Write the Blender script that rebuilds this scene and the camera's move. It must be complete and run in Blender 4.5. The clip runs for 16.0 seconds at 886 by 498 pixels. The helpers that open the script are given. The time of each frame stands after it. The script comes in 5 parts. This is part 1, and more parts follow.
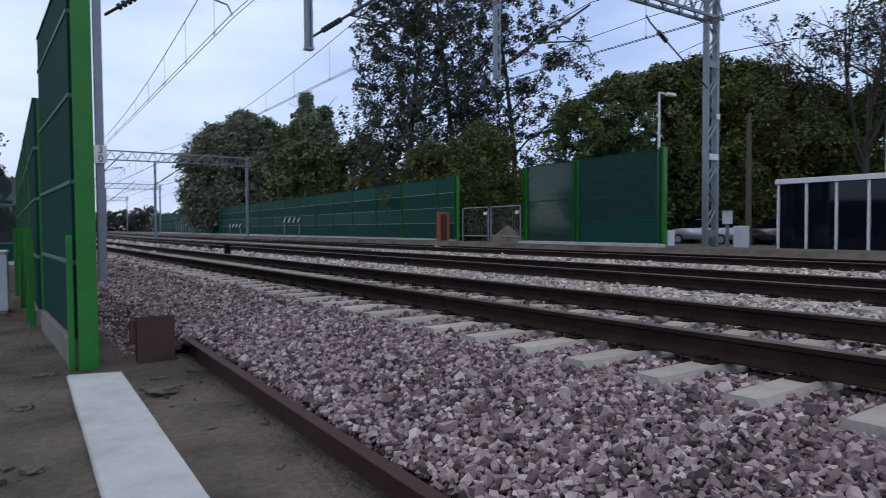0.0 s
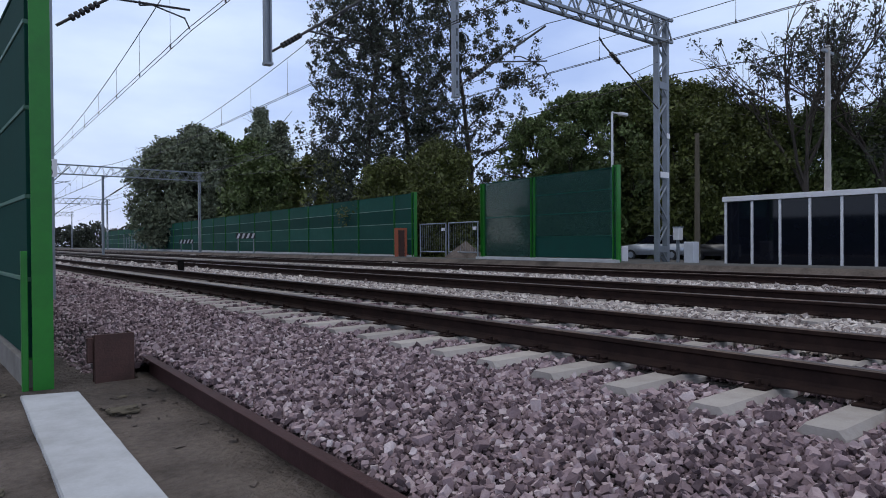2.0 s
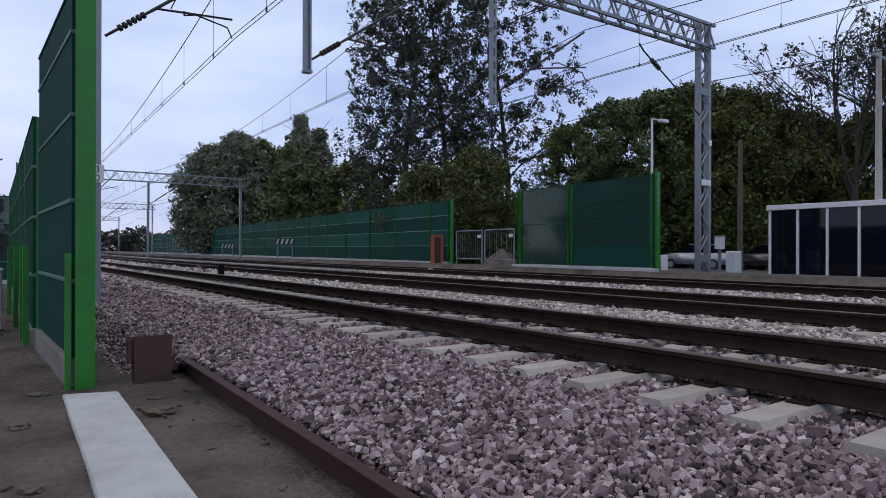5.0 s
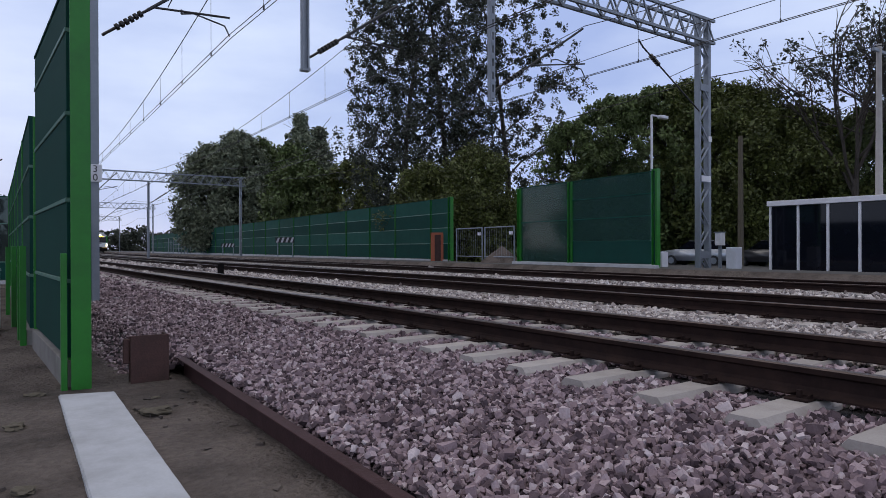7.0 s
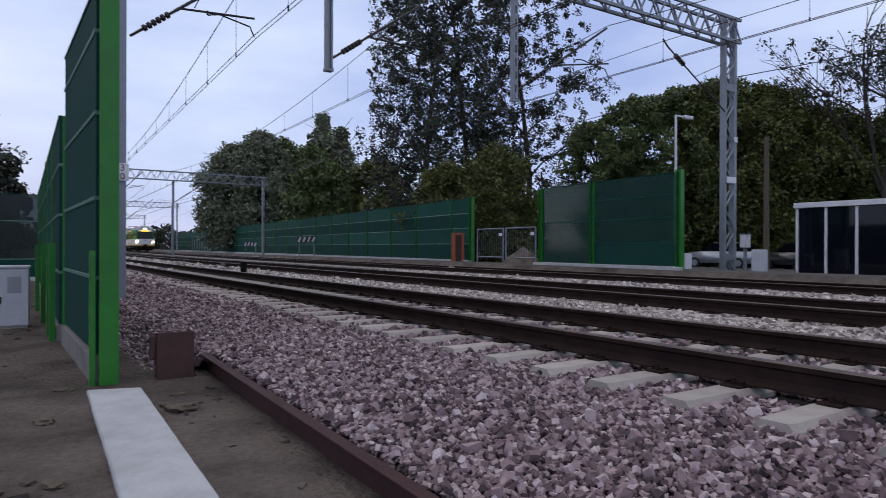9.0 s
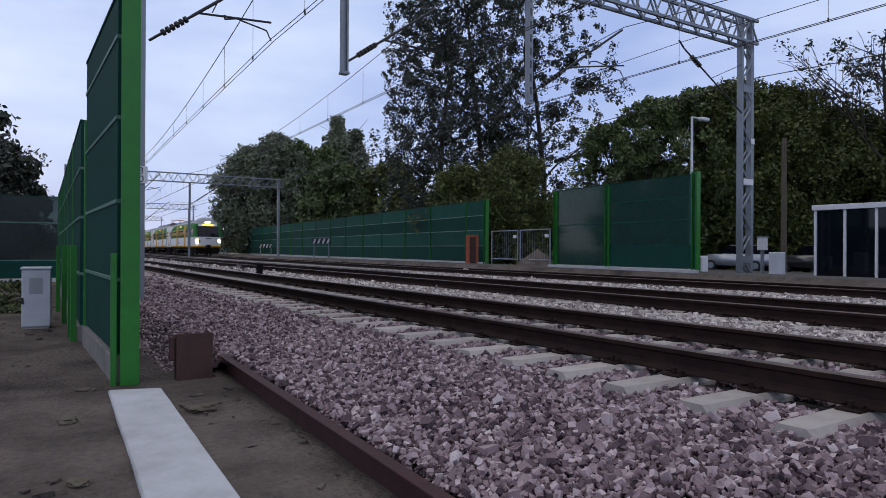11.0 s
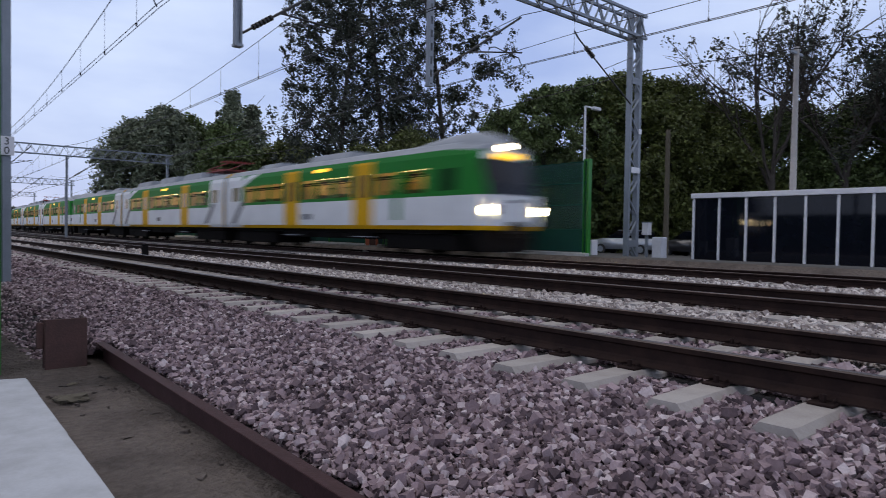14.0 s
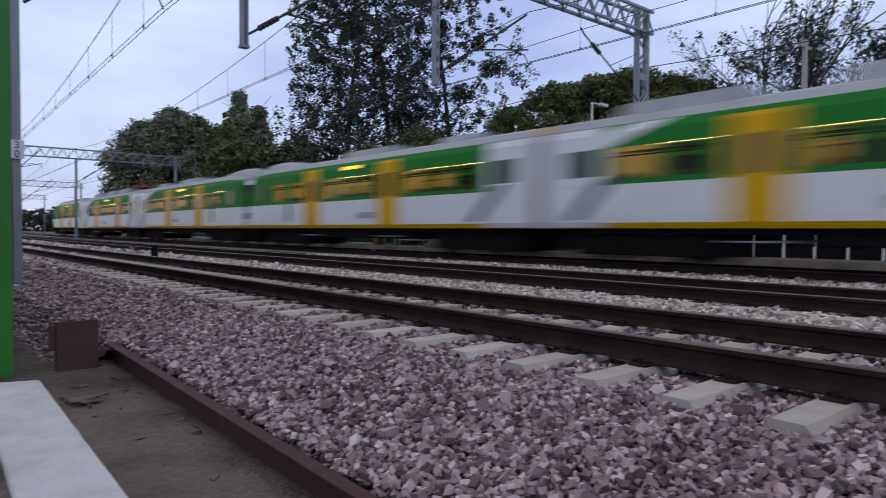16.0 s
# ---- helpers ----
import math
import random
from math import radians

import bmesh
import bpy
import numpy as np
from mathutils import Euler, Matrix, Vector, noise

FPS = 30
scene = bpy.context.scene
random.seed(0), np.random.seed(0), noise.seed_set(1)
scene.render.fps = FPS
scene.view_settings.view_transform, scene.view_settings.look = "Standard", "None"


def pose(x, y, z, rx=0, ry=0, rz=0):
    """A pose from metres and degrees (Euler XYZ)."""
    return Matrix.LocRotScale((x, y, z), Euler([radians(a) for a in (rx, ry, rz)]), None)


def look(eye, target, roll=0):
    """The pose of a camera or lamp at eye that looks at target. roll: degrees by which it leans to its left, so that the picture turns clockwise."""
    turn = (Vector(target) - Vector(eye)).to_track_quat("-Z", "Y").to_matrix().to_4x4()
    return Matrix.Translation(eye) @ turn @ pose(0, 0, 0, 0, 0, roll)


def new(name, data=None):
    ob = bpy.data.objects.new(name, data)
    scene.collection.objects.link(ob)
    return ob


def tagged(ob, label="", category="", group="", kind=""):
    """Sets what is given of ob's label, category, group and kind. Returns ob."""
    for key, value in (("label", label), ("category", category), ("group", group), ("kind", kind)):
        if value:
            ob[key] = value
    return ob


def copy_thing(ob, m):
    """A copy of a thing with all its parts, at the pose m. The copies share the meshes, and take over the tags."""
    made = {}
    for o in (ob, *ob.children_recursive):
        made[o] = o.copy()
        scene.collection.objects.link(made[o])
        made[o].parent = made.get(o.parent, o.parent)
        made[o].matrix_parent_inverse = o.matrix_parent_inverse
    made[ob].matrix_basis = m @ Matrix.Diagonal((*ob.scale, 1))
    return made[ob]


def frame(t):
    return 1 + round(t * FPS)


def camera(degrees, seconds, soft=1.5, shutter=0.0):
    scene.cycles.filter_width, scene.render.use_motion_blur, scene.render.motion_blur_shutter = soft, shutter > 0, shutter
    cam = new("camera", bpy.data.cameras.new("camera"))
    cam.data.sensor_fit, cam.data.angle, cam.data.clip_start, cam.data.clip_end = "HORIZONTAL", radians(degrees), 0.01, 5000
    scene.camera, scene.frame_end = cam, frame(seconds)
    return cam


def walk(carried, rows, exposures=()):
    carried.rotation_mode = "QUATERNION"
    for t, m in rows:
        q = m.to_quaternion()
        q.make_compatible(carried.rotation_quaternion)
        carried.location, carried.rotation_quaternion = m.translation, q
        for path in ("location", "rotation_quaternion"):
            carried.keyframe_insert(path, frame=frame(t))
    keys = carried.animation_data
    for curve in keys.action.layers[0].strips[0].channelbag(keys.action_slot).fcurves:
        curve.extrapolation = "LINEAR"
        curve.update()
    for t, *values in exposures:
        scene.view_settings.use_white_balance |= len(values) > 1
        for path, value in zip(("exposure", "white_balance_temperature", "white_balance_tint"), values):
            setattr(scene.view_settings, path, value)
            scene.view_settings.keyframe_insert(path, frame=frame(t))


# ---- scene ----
cam = camera(68.2, 16.0, soft=0.85, shutter=1.5)

PATH = [
    (0, (-0.493, -0.19, 1.373), (0.651, 1.449, 1.305), -0.4),
    (0.5, (-0.485, -0.184, 1.364), (0.64, 1.468, 1.285), 0.0),
    (1, (-0.491, -0.179, 1.356), (0.692, 1.433, 1.308), 1.6),
    (1.5, (-0.568, -0.16, 1.362), (0.651, 1.425, 1.332), -0.7),
    (2, (-0.605, -0.175, 1.368), (0.648, 1.384, 1.348), -0.4),
    (2.5, (-0.602, -0.195, 1.372), (0.642, 1.371, 1.379), -0.3),
    (3, (-0.594, -0.189, 1.364), (0.626, 1.396, 1.359), 0.3),
    (3.5, (-0.591, -0.183, 1.358), (0.585, 1.434, 1.335), 0.6),
    (4, (-0.579, -0.172, 1.359), (0.593, 1.449, 1.353), 0.5),
    (6.5, (-0.537, -0.176, 1.366), (0.618, 1.457, 1.365), -0.4),
    (7, (-0.52, -0.167, 1.361), (0.642, 1.461, 1.356), -0.2),
    (7.5, (-0.517, -0.156, 1.352), (0.64, 1.475, 1.354), -0.3),
    (8, (-0.534, -0.163, 1.358), (0.619, 1.471, 1.346), 0.0),
    (8.5, (-0.522, -0.146, 1.358), (0.62, 1.496, 1.351), 0.2),
    (9, (-0.536, -0.137, 1.357), (0.575, 1.526, 1.353), 0.2),
    (9.5, (-0.567, -0.145, 1.359), (0.519, 1.534, 1.364), 0.3),
    (9.7, (-0.569, -0.134, 1.358), (0.501, 1.555, 1.35), 0.3),
    (11.8, (-0.566, -0.16, 1.371), (0.523, 1.517, 1.379), 0.5),
    (12, (-0.557, -0.158, 1.37), (0.549, 1.508, 1.371), 0.4),
    (12.5, (-0.552, -0.16, 1.373), (0.579, 1.489, 1.362), 0.6),
    (13, (-0.54, -0.169, 1.375), (0.673, 1.421, 1.353), 0.9),
    (13.5, (-0.513, -0.156, 1.365), (0.77, 1.377, 1.328), 1.4),
    (14, (-0.507, -0.157, 1.369), (0.81, 1.347, 1.319), 0.9),
    (14.5, (-0.499, -0.152, 1.367), (0.834, 1.338, 1.318), 1.0),
    (15, (-0.49, -0.153, 1.366), (0.845, 1.335, 1.317), 1.0),
    (15.5, (-0.498, -0.16, 1.368), (0.834, 1.331, 1.321), 0.7),
    (16, (-0.511, -0.151, 1.371), (0.788, 1.368, 1.316), 0.3),
]
EXPOSURES = ((0, 0.14, 6300, 3), (3, 0.1, 6350, 5), (6.5, 0.0, 6450, 8), (9.5, 0.0, 6400, 9), (12.5, -0.08, 6250, 7), (15.5, 0.04, 6450, 8), (16, 0.04, 6450, 8))
walk(cam, [(t, look(eye, target, roll)) for t, eye, target, roll in PATH], EXPOSURES)


# ---- world and light ----
def make_world():
    w = bpy.data.worlds.new("evening_sky")
    scene.world = w
    w.use_nodes = True
    n, l = w.node_tree.nodes, w.node_tree.links
    n.clear()
    out = n.new("ShaderNodeOutputWorld")
    sky = n.new("ShaderNodeTexSky")
    sky.sky_type = "NISHITA"
    sky.sun_disc = False
    sky.sun_elevation, sky.sun_rotation = radians(8), radians(-20)
    bg_sky = n.new("ShaderNodeBackground")
    bg_sky.inputs["Strength"].default_value = 0.1
    l.new(sky.outputs[0], bg_sky.inputs["Color"])
    tc = n.new("ShaderNodeTexCoord")
    mp = n.new("ShaderNodeMapping")
    mp.inputs["Scale"].default_value = (1.0, 1.0, 3.2)
    nz = n.new("ShaderNodeTexNoise")
    nz.inputs["Scale"].default_value = 2.2
    nz.inputs["Detail"].default_value = 6
    nz.inputs["Roughness"].default_value = 0.5
    rp = n.new("ShaderNodeValToRGB")
    rp.color_ramp.elements[0].position, rp.color_ramp.elements[0].color = 0.33, (0.39, 0.48, 0.8, 1)
    rp.color_ramp.elements[1].position, rp.color_ramp.elements[1].color = 0.67, (0.68, 0.76, 1.0, 1)
    bg = n.new("ShaderNodeBackground")
    bg.inputs["Strength"].default_value = SKY_GLOW
    mix = n.new("ShaderNodeMixShader")
    mix.inputs[0].default_value = 0.88
    l.new(tc.outputs["Generated"], mp.inputs["Vector"])
    l.new(mp.outputs[0], nz.inputs["Vector"])
    l.new(nz.outputs["Fac"], rp.inputs[0])
    sep = n.new("ShaderNodeSeparateXYZ")
    high = n.new("ShaderNodeMapRange")
    high.inputs[1].default_value, high.inputs[2].default_value = 0.38, 0.75
    grey = n.new("ShaderNodeMix")
    grey.data_type = "RGBA"
    grey.inputs[7].default_value = (0.72, 0.69, 0.73, 1)
    l.new(tc.outputs["Generated"], sep.inputs[0])
    l.new(sep.outputs["Z"], high.inputs[0])
    l.new(high.outputs[0], grey.inputs[0])
    l.new(rp.outputs[0], grey.inputs[6])
    l.new(grey.outputs[2], bg.inputs["Color"])
    l.new(bg_sky.outputs[0], mix.inputs[1])
    l.new(bg.outputs[0], mix.inputs[2])
    l.new(mix.outputs[0], out.inputs["Surface"])


SKY_GLOW = 1.15
make_world()
sun = new("sun", bpy.data.lights.new("sun", "SUN"))
sun.data.energy, sun.data.angle, sun.data.color = 0.2, radians(25), (1.0, 0.94, 0.9)
sun.matrix_world = look((0, 0, 50), (12, -30, 0))


# ---- materials ----
def mat(name, base, rough=0.6, metal=0.0, vary=0.25, fine=40.0, coarse=2.5, bump=0.2, dist=0.005, dirt=None, amount=0.4,
        island=0.0, random_ob=0.0, emit=None, power=0.0, coat=0.0, spec=0.5, ramp=None):
    """A surface with grain and stains at two scales, in the object's own metres."""
    m = bpy.data.materials.new(name)
    m.use_nodes = True
    n, l = m.node_tree.nodes, m.node_tree.links
    b = n["Principled BSDF"]
    b.inputs["Roughness"].default_value, b.inputs["Metallic"].default_value = rough, metal
    if coat:
        b.inputs["Coat Weight"].default_value = coat
    b.inputs["Specular IOR Level"].default_value = spec
    tc = n.new("ShaderNodeTexCoord")
    f = n.new("ShaderNodeTexNoise")
    f.inputs["Scale"].default_value, f.inputs["Detail"].default_value = fine, 5
    c = n.new("ShaderNodeTexNoise")
    c.inputs["Scale"].default_value, c.inputs["Detail"].default_value = coarse, 6
    c.inputs["Roughness"].default_value = 0.65
    l.new(tc.outputs["Object"], f.inputs["Vector"])
    l.new(tc.outputs["Object"], c.inputs["Vector"])
    lo, hi = [x * (1 - vary) for x in base], [min(1, x * (1 + vary)) for x in base]
    mx = n.new("ShaderNodeMix")
    mx.data_type = "RGBA"
    mx.inputs[6].default_value, mx.inputs[7].default_value = (*lo, 1), (*hi, 1)
    l.new(f.outputs["Fac"], mx.inputs[0])
    col = mx.outputs[2]
    d = n.new("ShaderNodeMix")
    d.data_type = "RGBA"
    rp = n.new("ShaderNodeMapRange")
    rp.inputs[1].default_value, rp.inputs[2].default_value = 0.42, 0.68
    rp.inputs[3].default_value, rp.inputs[4].default_value = 0.0, amount
    l.new(c.outputs["Fac"], rp.inputs[0])
    l.new(rp.outputs[0], d.inputs[0])
    l.new(col, d.inputs[6])
    d.inputs[7].default_value = (*(dirt or [x * 0.6 for x in base]), 1)
    col = d.outputs[2]
    for src, amt in (("island", island), ("object", random_ob)):
        if amt:
            g = n.new("ShaderNodeNewGeometry" if src == "island" else "ShaderNodeObjectInfo")
            hs = n.new("ShaderNodeHueSaturation")
            mr = n.new("ShaderNodeMapRange")
            mr.inputs[3].default_value, mr.inputs[4].default_value = 1 - amt, 1 + amt
            l.new(g.outputs["Random Per Island" if src == "island" else "Random"], mr.inputs[0])
            l.new(mr.outputs[0], hs.inputs["Value"])
            l.new(col, hs.inputs["Color"])
            col = hs.outputs[0]
    if ramp:
        g = n.new("ShaderNodeNewGeometry")
        cr = n.new("ShaderNodeValToRGB")
        els = cr.color_ramp.elements
        while len(els) < len(ramp):
            els.new(0.5)
        for e, (p, c3) in zip(els, ramp):
            e.position, e.color = p, (*c3, 1)
        ml = n.new("ShaderNodeMix")
        ml.data_type, ml.blend_type = "RGBA", "MULTIPLY"
        ml.inputs[0].default_value = 1.0
        l.new(g.outputs["Random Per Island"], cr.inputs[0])
        l.new(col, ml.inputs[6])
        l.new(cr.outputs[0], ml.inputs[7])
        col = ml.outputs[2]
    l.new(col, b.inputs["Base Color"])
    if bump:
        bp = n.new("ShaderNodeBump")
        bp.inputs["Strength"].default_value, bp.inputs["Distance"].default_value = bump, dist
        l.new(f.outputs["Fac"], bp.inputs["Height"])
        l.new(bp.outputs[0], b.inputs["Normal"])
    if emit:
        b.inputs["Emission Color"].default_value = (*emit, 1)
        b.inputs["Emission Strength"].default_value = power
    return m


def clear_panel(name, tint, through_share, rough=0.12, vary=0.2):
    """Tinted acrylic sheet: part of the light goes through, the rest is a glossy green surface."""
    m = mat(name, tint, rough, vary=vary, fine=6, coarse=0.5, bump=0.05, amount=0.3)
    n, l = m.node_tree.nodes, m.node_tree.links
    tr = n.new("ShaderNodeBsdfTransparent")
    tr.inputs[0].default_value = (*[0.25 + 0.75 * min(1, x * 6) for x in tint], 1)
    mx = n.new("ShaderNodeMixShader")
    mx.inputs[0].default_value = through_share
    l.new(n["Principled BSDF"].outputs[0], mx.inputs[1])
    l.new(tr.outputs[0], mx.inputs[2])
    l.new(mx.outputs[0], n["Material Output"].inputs["Surface"])
    return m


M = {}
M["sand"] = mat("sandy_soil", (0.14, 0.117, 0.103), 0.95, vary=0.4, fine=22, coarse=1.0, bump=1.0, dist=0.05, dirt=(0.04, 0.034, 0.031), amount=0.95, spec=0.15)
M["grass"] = mat("grass_blades", (0.07, 0.085, 0.03), 0.8, fine=3, island=0.4)
# near-black: the shade in the gaps between stones is put into this colour
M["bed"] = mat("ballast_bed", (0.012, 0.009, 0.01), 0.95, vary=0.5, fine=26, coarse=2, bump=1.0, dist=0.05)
M["stone"] = mat("crushed_stone", (0.62, 0.6, 0.6), 0.9, vary=0.25, fine=90, coarse=18, bump=0.5, dist=0.004, dirt=(0.42, 0.38, 0.37), amount=0.5, spec=0.25,
                 ramp=((0.0, (0.1, 0.075, 0.088)), (0.3, (0.3, 0.225, 0.245)), (0.6, (0.53, 0.41, 0.44)), (0.85, (0.72, 0.59, 0.62)), (1.0, (0.98, 0.88, 0.9))))
M["stone_pale"] = mat("pale_crushed_stone", (0.78, 0.75, 0.72), 0.9, vary=0.2, fine=90, coarse=18, bump=0.5, dist=0.004, dirt=(0.5, 0.46, 0.43), amount=0.4, spec=0.25,
                      ramp=((0.0, (0.22, 0.19, 0.19)), (0.4, (0.55, 0.5, 0.49)), (1.0, (0.98, 0.94, 0.92))))
M["concrete"] = mat("sleeper_concrete", (0.4, 0.365, 0.34), 0.85, vary=0.12, fine=70, coarse=4, bump=0.35, dirt=(0.23, 0.2, 0.18), amount=0.5, random_ob=0.12)
M["plank"] = mat("pale_concrete", (0.47, 0.485, 0.51), 0.85, vary=0.08, fine=60, coarse=2.6, bump=0.3, dist=0.003, dirt=(0.3, 0.3, 0.31), amount=0.6, spec=0.25)
M["plinth"] = mat("grey_plinth", (0.2, 0.19, 0.18), 0.9, vary=0.15, fine=50, coarse=3, bump=0.3, dirt=(0.1, 0.09, 0.08), amount=0.6)
M["rail"] = mat("rusty_rail_side", (0.019, 0.011, 0.01), 0.85, vary=0.4, fine=60, coarse=5, bump=0.4, dirt=(0.042, 0.024, 0.019), amount=0.6, spec=0.15)
M["rail_top"] = mat("worn_rail_head", (0.06, 0.045, 0.041), 0.45, metal=0.35, vary=0.15, fine=30, coarse=3, bump=0.05, dirt=(0.16, 0.11, 0.09), amount=0.5)
M["rust"] = mat("brown_rust", (0.07, 0.034, 0.029), 0.85, vary=0.4, fine=55, coarse=6, bump=0.6, dirt=(0.04, 0.022, 0.018), amount=0.7)
M["beam"] = mat("beam_rust", (0.062, 0.031, 0.031), 0.7, metal=0.15, vary=0.35, fine=55, coarse=5, bump=0.5, dirt=(0.04, 0.02, 0.018), amount=0.7, spec=0.2)
M["green_post"] = mat("bright_green_paint", (0.02, 0.19, 0.016), 0.45, vary=0.1, fine=20, coarse=2, bump=0.08, dirt=(0.013, 0.1, 0.012), amount=0.6, random_ob=0.1)
M["green_panel"] = mat("dark_green_absorber", (0.009, 0.052, 0.042), 0.8, vary=0.3, fine=120, coarse=1.2, bump=0.4, dist=0.004, dirt=(0.009, 0.04, 0.033), amount=0.5, random_ob=0.1, spec=0.12)
M["green_rib"] = mat("pale_green_rib", (0.1, 0.2, 0.16), 0.5, vary=0.12)
M["acrylic"] = mat("green_sheet", (0.015, 0.076, 0.06), 0.75, vary=0.2, fine=3, coarse=0.4, bump=0.05, dirt=(0.01, 0.055, 0.042), amount=0.6, random_ob=0.15, spec=0.12)
M["acrylic_near"] = clear_panel("smoky_acrylic", (0.04, 0.092, 0.082), 0.5, 0.06)
M["screen"] = clear_panel("grey_screen", (0.03, 0.045, 0.042), 0.55, 0.2)
M["galv"] = mat("galvanised_steel", (0.26, 0.29, 0.33), 0.6, metal=0.4, vary=0.15, fine=30, coarse=2, bump=0.1, amount=0.35)
M["cable"] = mat("catenary_wire", (0.05, 0.05, 0.055), 0.55, metal=0.5)
M["insulator"] = mat("brown_insulator", (0.014, 0.011, 0.012), 0.35)
M["white"] = mat("white_painted_metal", (0.72, 0.72, 0.75), 0.45, vary=0.05, fine=25, coarse=1.5, bump=0.05, amount=0.2)
M["grey_box"] = mat("grey_plastic_case", (0.55, 0.57, 0.62), 0.5, vary=0.06, fine=20, coarse=3, bump=0.08, dirt=(0.38, 0.38, 0.4), amount=0.4)
M["black"] = mat("black_paint", (0.015, 0.015, 0.017), 0.5)
M["dark_glass"] = mat("dark_glazing", (0.006, 0.007, 0.012), 0.05, vary=0.2, fine=2, bump=0, spec=0.3)
M["bark"] = mat("tree_bark", (0.06, 0.05, 0.042), 0.95, vary=0.4, fine=14, coarse=2, bump=0.8, dist=0.03)
M["leaf_dark"] = mat("poplar_leaves", (0.04, 0.048, 0.032), 0.6, vary=0.3, fine=3, coarse=0.6, bump=0, island=0.5)
M["leaf_green"] = mat("broad_leaves", (0.085, 0.118, 0.032), 0.6, vary=0.3, fine=3, coarse=0.5, bump=0, island=0.5)
M["leaf_olive"] = mat("olive_leaves", (0.08, 0.096, 0.018), 0.6, vary=0.3, fine=3, coarse=0.5, bump=0, island=0.5)
M["leaf_grey"] = mat("greyish_leaves", (0.165, 0.19, 0.12), 0.6, vary=0.3, fine=3, coarse=0.5, bump=0, island=0.5)
M["leaf_mist"] = mat("mistletoe", (0.03, 0.035, 0.015), 0.7, bump=0, island=0.3)
M["asphalt"] = mat("old_asphalt", (0.07, 0.068, 0.066), 0.9, vary=0.2, fine=50, coarse=0.6, bump=0.4, amount=0.4)
M["orange"] = mat("orange_red_paint", (0.36, 0.09, 0.04), 0.6, vary=0.2)
M["pole"] = mat("spun_concrete_pole", (0.4, 0.38, 0.36), 0.85, vary=0.12, amount=0.4)
M["wood_pole"] = mat("weathered_wood_pole", (0.1, 0.085, 0.06), 0.9, vary=0.3)
# train
M["t_white"] = mat("train_white", (0.76, 0.78, 0.8), 0.5, vary=0.03, fine=8, coarse=0.7, bump=0.02, dirt=(0.5, 0.51, 0.53), amount=0.4, spec=0.2)
M["t_green"] = mat("train_green", (0.02, 0.19, 0.026), 0.55, vary=0.05, fine=8, coarse=0.7, bump=0.02, dirt=(0.025, 0.17, 0.04), amount=0.3, spec=0.12)
M["t_yellow"] = mat("train_yellow", (0.68, 0.38, 0.006), 0.55, vary=0.05, fine=8, coarse=0.7, bump=0.02, amount=0.2, spec=0.12)
M["t_grey"] = mat("train_roof_grey", (0.36, 0.38, 0.41), 0.7, vary=0.1, fine=8, coarse=0.9, bump=0.05, amount=0.5, spec=0.15)
M["t_dark"] = mat("train_underframe", (0.01, 0.009, 0.009), 0.9, vary=0.4, fine=20, spec=0.08)
M["t_stripe"] = mat("dark_slanted_stripe", (0.085, 0.09, 0.12), 0.4)
M["t_window"] = mat("train_window", (0.012, 0.04, 0.016), 0.2, bump=0, vary=0.2, fine=3, spec=0.25)
M["t_pane"] = clear_panel("train_pane", (0.05, 0.055, 0.035), 0.78, 0.12)
M["t_lining"] = mat("cream_saloon_lining", (0.62, 0.52, 0.36), 0.6, vary=0.1, fine=6, coarse=1.2, bump=0.02, amount=0.3)
M["t_seat"] = mat("dark_green_seat_cloth", (0.05, 0.085, 0.05), 0.9, vary=0.3, fine=30, bump=0.1)
M["t_floor"] = mat("grey_saloon_floor", (0.12, 0.11, 0.1), 0.7)
M["t_tube"] = mat("saloon_lamp", (0.9, 0.8, 0.6), 0.5, bump=0, emit=(1.0, 0.66, 0.26), power=16.0)
M["lamp_white"] = mat("headlamp_lens", (0.9, 0.85, 0.7), 0.3, bump=0, emit=(1.0, 0.74, 0.4), power=70)
M["lamp_led"] = mat("amber_display", (0.2, 0.1, 0.01), 0.4, bump=0, emit=(1.0, 0.55, 0.03), power=2.2)
M["t_doorglass"] = mat("door_glass", (0.06, 0.04, 0.01), 0.2, vary=0.3, fine=3, bump=0)
M["lamp_off"] = mat("unlit_lamp_lens", (0.25, 0.25, 0.27), 0.15, bump=0)
M["display_off"] = mat("unlit_display", (0.02, 0.02, 0.02), 0.2, bump=0)
M["panto"] = mat("red_pantograph_paint", (0.25, 0.03, 0.03), 0.6)


# ---- small mesh helpers ----
def mesh_ob(name, bm, material, parent=None, label="", smooth=False):
    me = bpy.data.meshes.new(name)
    bm.to_mesh(me)
    bm.free()
    for m in (material if isinstance(material, (list, tuple)) else [material]):
        me.materials.append(m)
    if smooth:
        for p in me.polygons:
            p.use_smooth = True
    ob = new(name, me)
    if parent:
        ob.parent = parent
    if label:
        ob["label"] = label
    return ob


def part(name, bm, material, parent, label="", smooth=False):
    return mesh_ob(name, bm, material, parent, label, smooth)


def shared(name, me, parent, m):
    ob = new(name, me)
    ob.parent = parent
    ob.matrix_basis = m
    return ob


def empty(name, m=None):
    ob = new(name)
    ob.empty_display_size = 0.2
    if m is not None:
        ob.matrix_basis = m
    return ob


